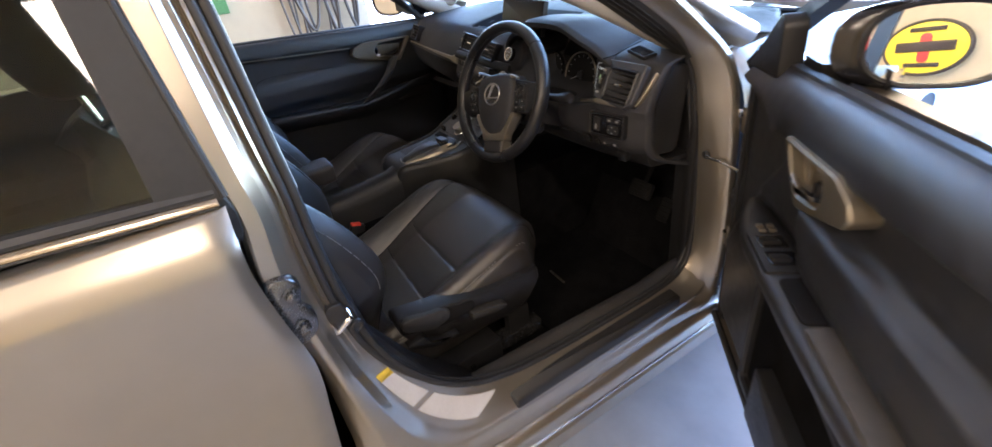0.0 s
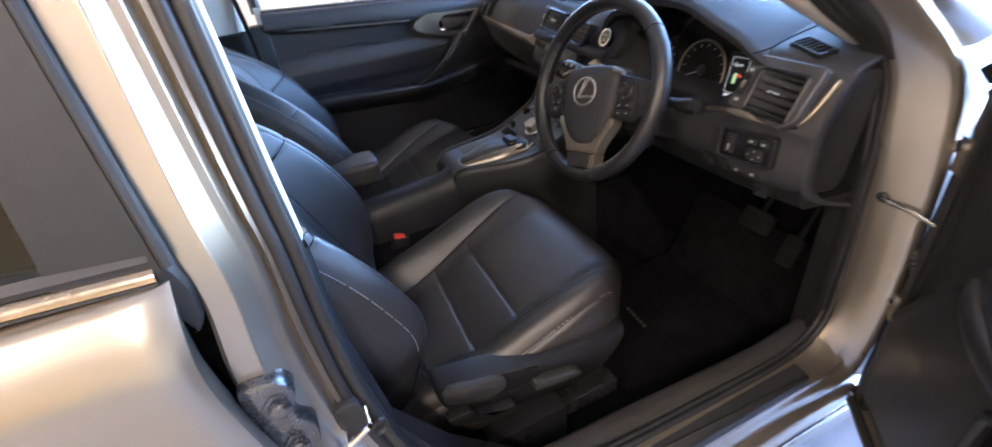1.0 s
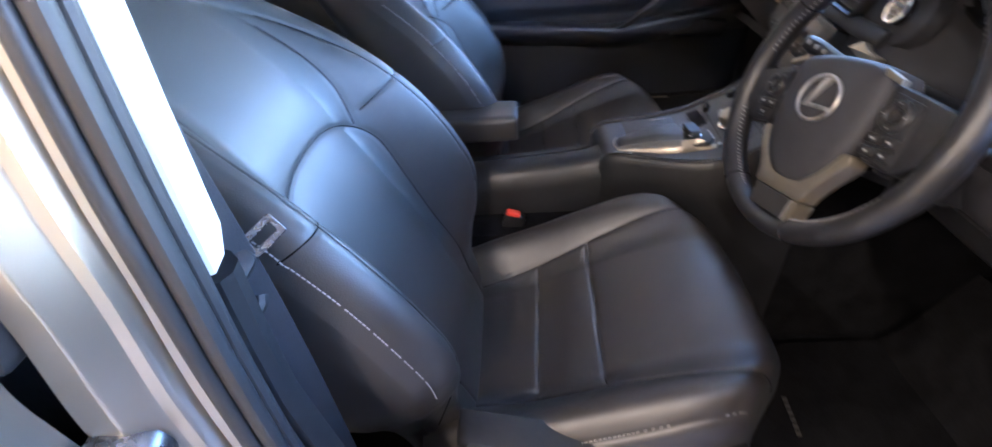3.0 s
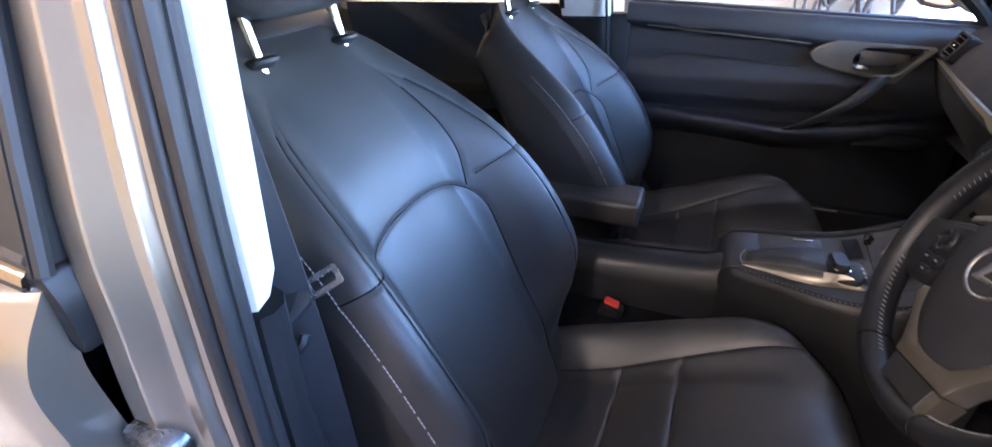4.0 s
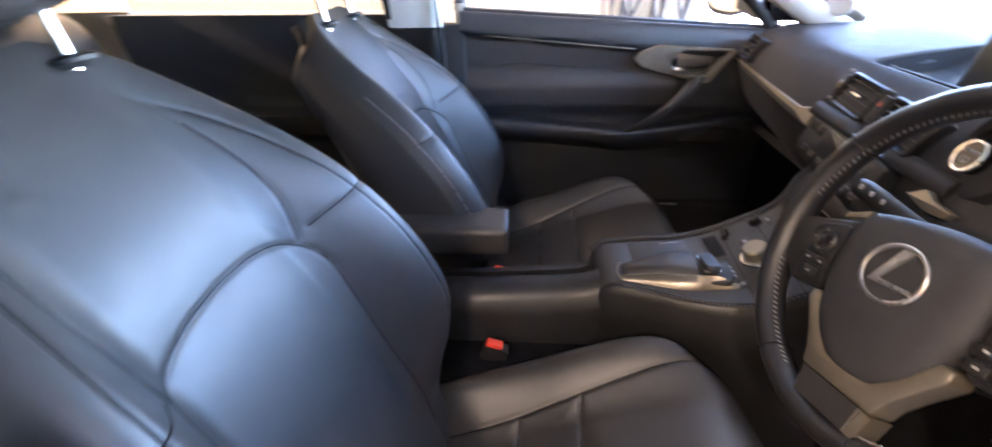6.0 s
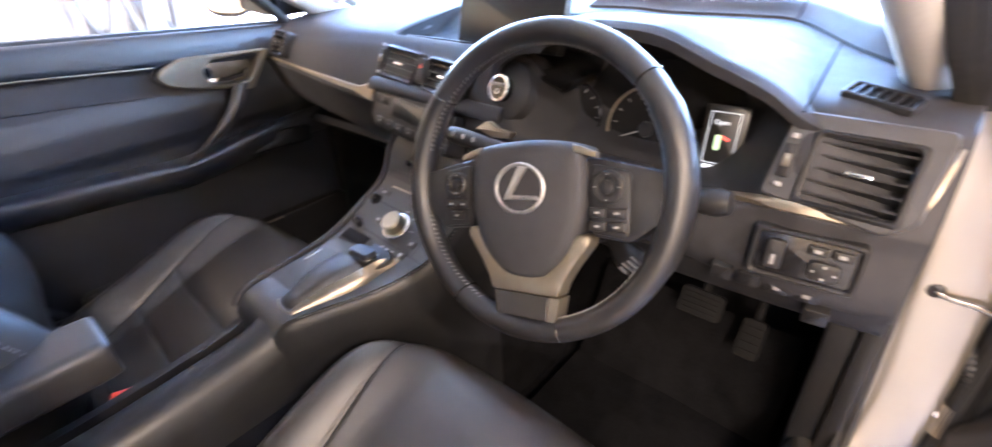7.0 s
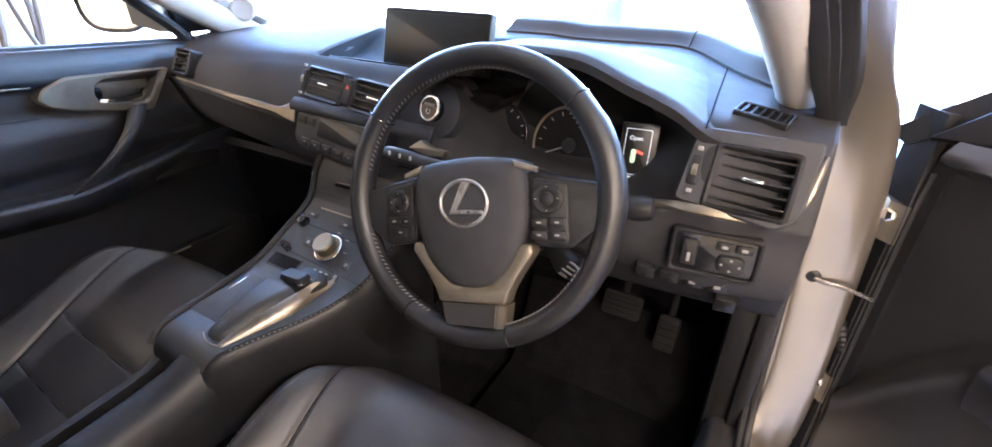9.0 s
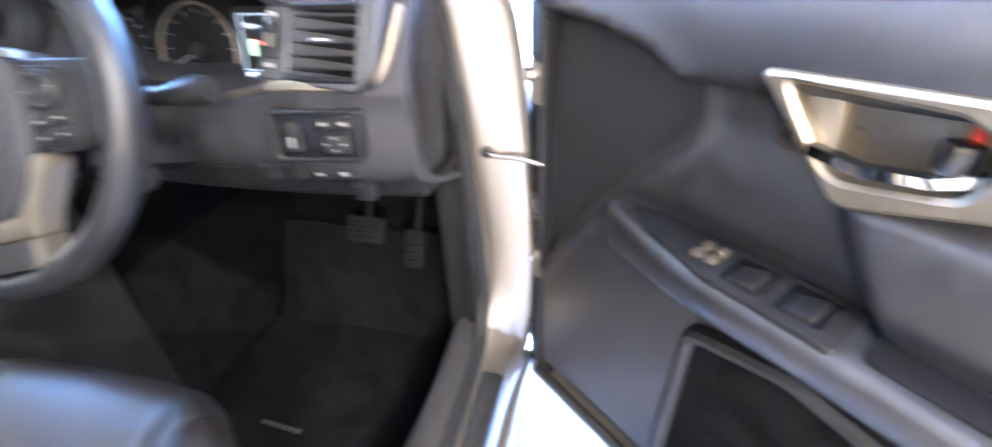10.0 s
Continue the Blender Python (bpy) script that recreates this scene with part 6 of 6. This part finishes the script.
        part("mirror_foot", loft([[p + V(0, a, b) for a, b in ((-.05, -.025), (.05, -.025), (.05, .03), (-.05, .03))] for p in (at(.20, 1.045, -.02), at(.21, 1.045, -.10), at(.22, 1.06, -.20))]), HARD, mh)
        part("sail_cover", plate([(p.x, p.y) for p in fillet([(.0, 1.0), (.17, 1.012), (.165, 1.07)], .012)], -.03, .006, at, .004), HARD, door)
        part("window_frame", tube(spline([at(.03, 1.0, -.02), at(.15, 1.09, -.035), at(.36, 1.23, -.075), at(.60, 1.34, -.11), at(.90, 1.385, -.12), at(1.07, 1.36, -.11), at(1.085, 1.05, -.03)], 30), .018, 8), RUBBER, door)
    return door


driver_door = build_door(open_door, "front_door", "open driver's door with dark trim and silver handle bezel", True)
passenger_door = build_door(shut_door, "front_door", "closed passenger door with dark trim and silver handle bezel", False)

# ---- belts ----
belt_d = thing("seat_belt", (.66, -.62, .5), "black seat belt with metal tongue hanging by the pillar", "seat belt")


def webbing(path, w, across):
    a = Vector(across).normalized() * w / 2
    b = bmesh.new()
    rings = []
    pts = spline(path, 24)
    for i, p in enumerate(pts):
        t = (pts[min(23, i+1)] - pts[max(0, i-1)]).normalized()
        n = t.cross(a).normalized() * .0012
        rings.append([p - a - n, p + a - n, p + a + n, p - a + n])
    return loft(rings)


part("webbing", webbing([(.625, -.640, 1.33), (.628, -.618, 1.10), (.632, -.600, .90), (.640, -.59, .70), (.655, -.58, .48)], .046, (.55, -.8, 0)), WEBBING, belt_d)
tg = Vector((.606, -.580, .957))
ex, ey = Vector((-.62, .55, .30)).normalized(), Vector((-.30, -.65, .70)).normalized()
ey = (ey - ex * ey.dot(ex)).normalized()
ez = ex.cross(ey)
tat = lambda a, b, w: tg + ex * a + ey * b + ez * w
part("tongue", plate(rect(.034, .021, .003), -.0012, .0012, tat, .0006, hole=rect(.023, .009, .002)), DARK_STEEL, belt_d, "metal belt tongue")
part("tongue_grip", plate([(p.x, p.y) for p in fillet([(-.016, -.011), (-.015, .011), (-.046, .018), (-.050, -.022)], .006)], -.006, .006, tat, .003), HARD, belt_d)
part("grip_loop", tube(spline([tat(-.046, .012, 0), tat(-.056, .0, 0), tat(-.055, -.024, 0), tat(-.046, -.040, 0), tat(-.037, -.033, 0)], 14), .006, 8), HARD, belt_d)
belt_p = thing("seat_belt", (-.66, -.62, .5), "black seat belt hanging by the far pillar", "seat belt")
part("webbing", webbing([(-.61, -.600, 1.33), (-.612, -.575, 1.10), (-.615, -.56, .90), (-.64, -.56, .60)], .046, (.95, .3, 0)), WEBBING, belt_p)

# ---- pedals and mat ----
for nm, c, w, h, lab in (("brake_pedal", (.450, .470, .515), .085, .055, "wide black brake pedal"), ("accelerator_pedal", (.553, .472, .476), .045, .080, "tall black accelerator pedal")):
    pd = thing(nm, (c[0], .60, .55), lab, "pedal", "pedals")
    at = facing(c, (1, 0, 0), (0, .5, .87))
    part("pad", plate(rect(w, h, .010), -.012, .004, at, .003), PEDAL_RUBBER, pd)
    for i in range(4):
        part("rib", plate(rect(w * .8, .004, .001, (0, -h * .3 + i * h * .2)), .003, .006, at, .001), PEDAL_RUBBER, pd)
    part("arm", tube(spline([at(0, .01, -.01), (c[0], .56, c[2] + .12), (c[0], .66, .74)], 8), .008, 8), PEDAL_RUBBER, pd)
mat_d = thing("floor_mat", (.42, .2, .26), "black carpet floor mat with printed edge label", "floor mat")
part("mat", surface(lambda u, v: V(.20 + .44 * u, -.02 + .56 * v, .268 + .22 * sm(.78, 1.05, v) + .004 * math.sin(9 * u) * math.sin(7 * v)), 24, 24, (0, 0, -.012)), CARPET, mat_d)
for i in range(6):
    part("mat_label", box((.347 + .0145 * i, .155 - .00115 * i, .2765), (.010, .0085, .003), .001, Matrix.Rotation(-.08, 3, 'Z')), SCUFF, mat_d, "dim printed bar")


# ---- garage ----
def wall(name, c, size, mat, label):
    return single(name, box(c, size, 0), mat, label, "wall", kind="structure")


single("floor", surface(lambda u, v: V(-3.4 + 9.4 * u, -6 + 8.2 * v, 0), 8, 8, (0, 0, -.2)), CONCRETE, "pale sealed concrete garage floor", "floor", kind="structure")
GROUND = material("pale_blue_grey_paving", (0.34, 0.37, 0.44), 0.8, vary=0.15, scale=.7, grain=0.3, grain_scale=30)
single("ground", surface(lambda u, v: V(-150 + 300 * u, -120 + 300 * v, -.03), 6, 6, (0, 0, -.2)), GROUND, "pale paving outside the garage", "ground", kind="structure")
wall("wall_west", (-2.6, -2.65, 1.5), (.2, 6.7, 3.4), WALL, "cream painted garage wall")
wall("wall_south", (1.0, -6.1, 1.5), (7.2, .2, 3.4), WALL, "cream painted back wall")
# north end lengthened out of view to keep daylight off the rear door
wall("wall_east", (4.7, -1.875, 1.5), (.2, 8.25, 3.4), WALL, "cream painted side wall")
# out of view; hung low to keep high sky light off the seat cushions
wall("lintel", (.85, 2.05, 2.72), (7.9, .2, .74), WALL, "unseen cream lintel added over the garage opening to cut sky light")
single("ceiling", box((1.0, -2.2, 3.15), (7.6, 8.0, .2), 0), CEIL, "garage ceiling with warm lamplight put into its cream colour", "ceiling", kind="structure")
for x, w in ((-2.95, .30), (-.15, .09), (3.23, .14)):
    single("opening_post", box((x, 2.1, 1.5), (w, .16, 3.1), .01), material("pale_blue_post_paint", (.35, .42, .55), .5, vary=.06, scale=3), "pale blue painted post of the garage opening", "post", "opening posts", kind="structure")
# housings for the unseen lamps, at the places chosen for their light
for i, (x, y, w) in enumerate(((2.6, -2.6, 0), (3.2, -1.1, 0), (-1.4, -2.6, 0), (3.0, -4.4, 0), (.4, -4.8, 0))):
    lp = thing("ceiling_lamp", (x, y, 3.05), "long white ceiling lamp housing placed out of view", "ceiling lamp", "ceiling lamps")
    part("housing", box((x, y, 2.995), (1.3, .2, .09), .01), PALE, lp)
# unseen front wall added to limit daylight, and the wall across the yard
DARK_WALL = material("dark_grey_render", (0.07, 0.07, 0.075), 0.8, vary=0.15, scale=2, grain=0.2, grain_scale=80)
wall("daylight_screen_north", (4.05, 2.15, 1.5), (1.50, .2, 3.1), WALL, "unseen cream wall added beside the opening to limit daylight")
wall("wall_yard", (2.80, 5.1, 1.2), (1.64, .2, 2.5), DARK_WALL, "dark grey wall across the yard")
wall("wall_yard_pier", (1.92, 5.08, 1.2), (.12, .26, 2.5), CONCRETE, "pale concrete pier of the yard wall")
rb = thing("hose_box", (2.24, 4.94, .30), "small red metal box on the dark yard wall", "box")
part("box_body", box((2.24, 4.95, .46), (.16, .10, .26), .01), RED, rb)
part("box_latch", box((2.20, 4.895, .46), (.02, .012, .05), .003), STEEL, rb)
# cables and tools on the wall
hook = thing("cable_hanger", (-2.45, .35, 1.3), "dark cables and hoses hung in loops on the wall", "cable")
random.seed(4)
part("bracket", box((-2.47, .38, 1.40), (.06, .42, .05), .01), STEEL, hook)
for i in range(9):
    y0 = .14 + .055 * i + random.uniform(-.02, .02)
    w, d = random.uniform(.03, .09), random.uniform(.45, .95)
    part("cable", tube(spline([(-2.45 + .01 * i % 3, y0 - w, 1.40), (-2.44, y0 - w * 1.1, 1.40 - d * .5), (-2.43, y0, 1.40 - d), (-2.44, y0 + w * 1.2, 1.40 - d * .55), (-2.45, y0 + w, 1.40)], 22), random.choice((.007, .009, .012)), 8), CABLE, hook)
SIGN_Y = material("yellow_sign_enamel", (.80, .62, .04), .4, vary=.06, scale=4)
SIGN_R = material("red_sign_enamel", (.60, .05, .05), .45, vary=.06, scale=4)
DARK = material("dark_sign_print", (.04, .03, .03), .5)
GREEN = material("green_board_paint", (.06, .17, .05), .6)
bd = single("green_board", box((-2.485, -.52, 1.14), (.03, .56, .20), .004), GREEN, "small green board on the cream wall", "board")
sg_at = (lambda a, b, w: V(4.58 - w, -2.70 - a, 1.28 + b))
oval = lambda w, h, n=48: [(w * math.cos(2*math.pi*k/n), h * math.sin(2*math.pi*k/n)) for k in range(n)]
sign = thing("oval_sign", (4.59, -2.70, 1.3), "yellow oval enamel sign with dark rim on the wall", "sign")
part("sign_plate", plate(oval(.36, .21), 0, .02, sg_at, .004), SIGN_Y, sign)
part("sign_rim", plate(oval(.372, .222), 0, .03, sg_at, .006, hole=oval(.350, .200)), DARK, sign)
part("emblem_bar", plate(rect(.10, .23, .04), .019, .024, sg_at, .001), SIGN_R, sign)
part("word_bar", plate(rect(.50, .08, .01, (0, .01)), .020, .027, sg_at, .001), DARK, sign, "dark bar of lettering")
for b in (.145, -.135):
    part("word_bar", plate(rect(.30, .035, .008, (0, b)), .020, .027, sg_at, .001), DARK, sign, "dark bar of lettering")
red = single("red_banner", box((4.58, -3.42, 1.40), (.02, .30, .8), .003), SIGN_R, "red hanging banner with pale bars on the wall", "banner")
dia = thing("diamond_sign", (4.57, -3.80, 1.0), "yellow diamond enamel sign on the wall", "sign")
part("sign_plate", plate([(-.22, 0), (0, -.22), (.22, 0), (0, .22)], 0, .02, lambda a, b, w: V(4.59 - w, -3.80 - a, 1.02 + b), .004), SIGN_Y, dia)
part("word_bar", plate(rect(.20, .06, .01), .019, .025, lambda a, b, w: V(4.59 - w, -3.80 - a, 1.02 + b), .001), DARK, dia, "dark bar of lettering")
SHUT = material("grey_shutter_steel", (.30, .31, .32), .5, metal=.3, vary=.08, scale=6)
shut = thing("roller_shutter", (4.57, -2.70, .5), "closed grey corrugated steel shutter under the sign", "shutter")
for i in range(14):
    part("slat", box((4.57, -2.70, .06 + .060 * i), (.03, 1.6, .054), .008), SHUT, shut)
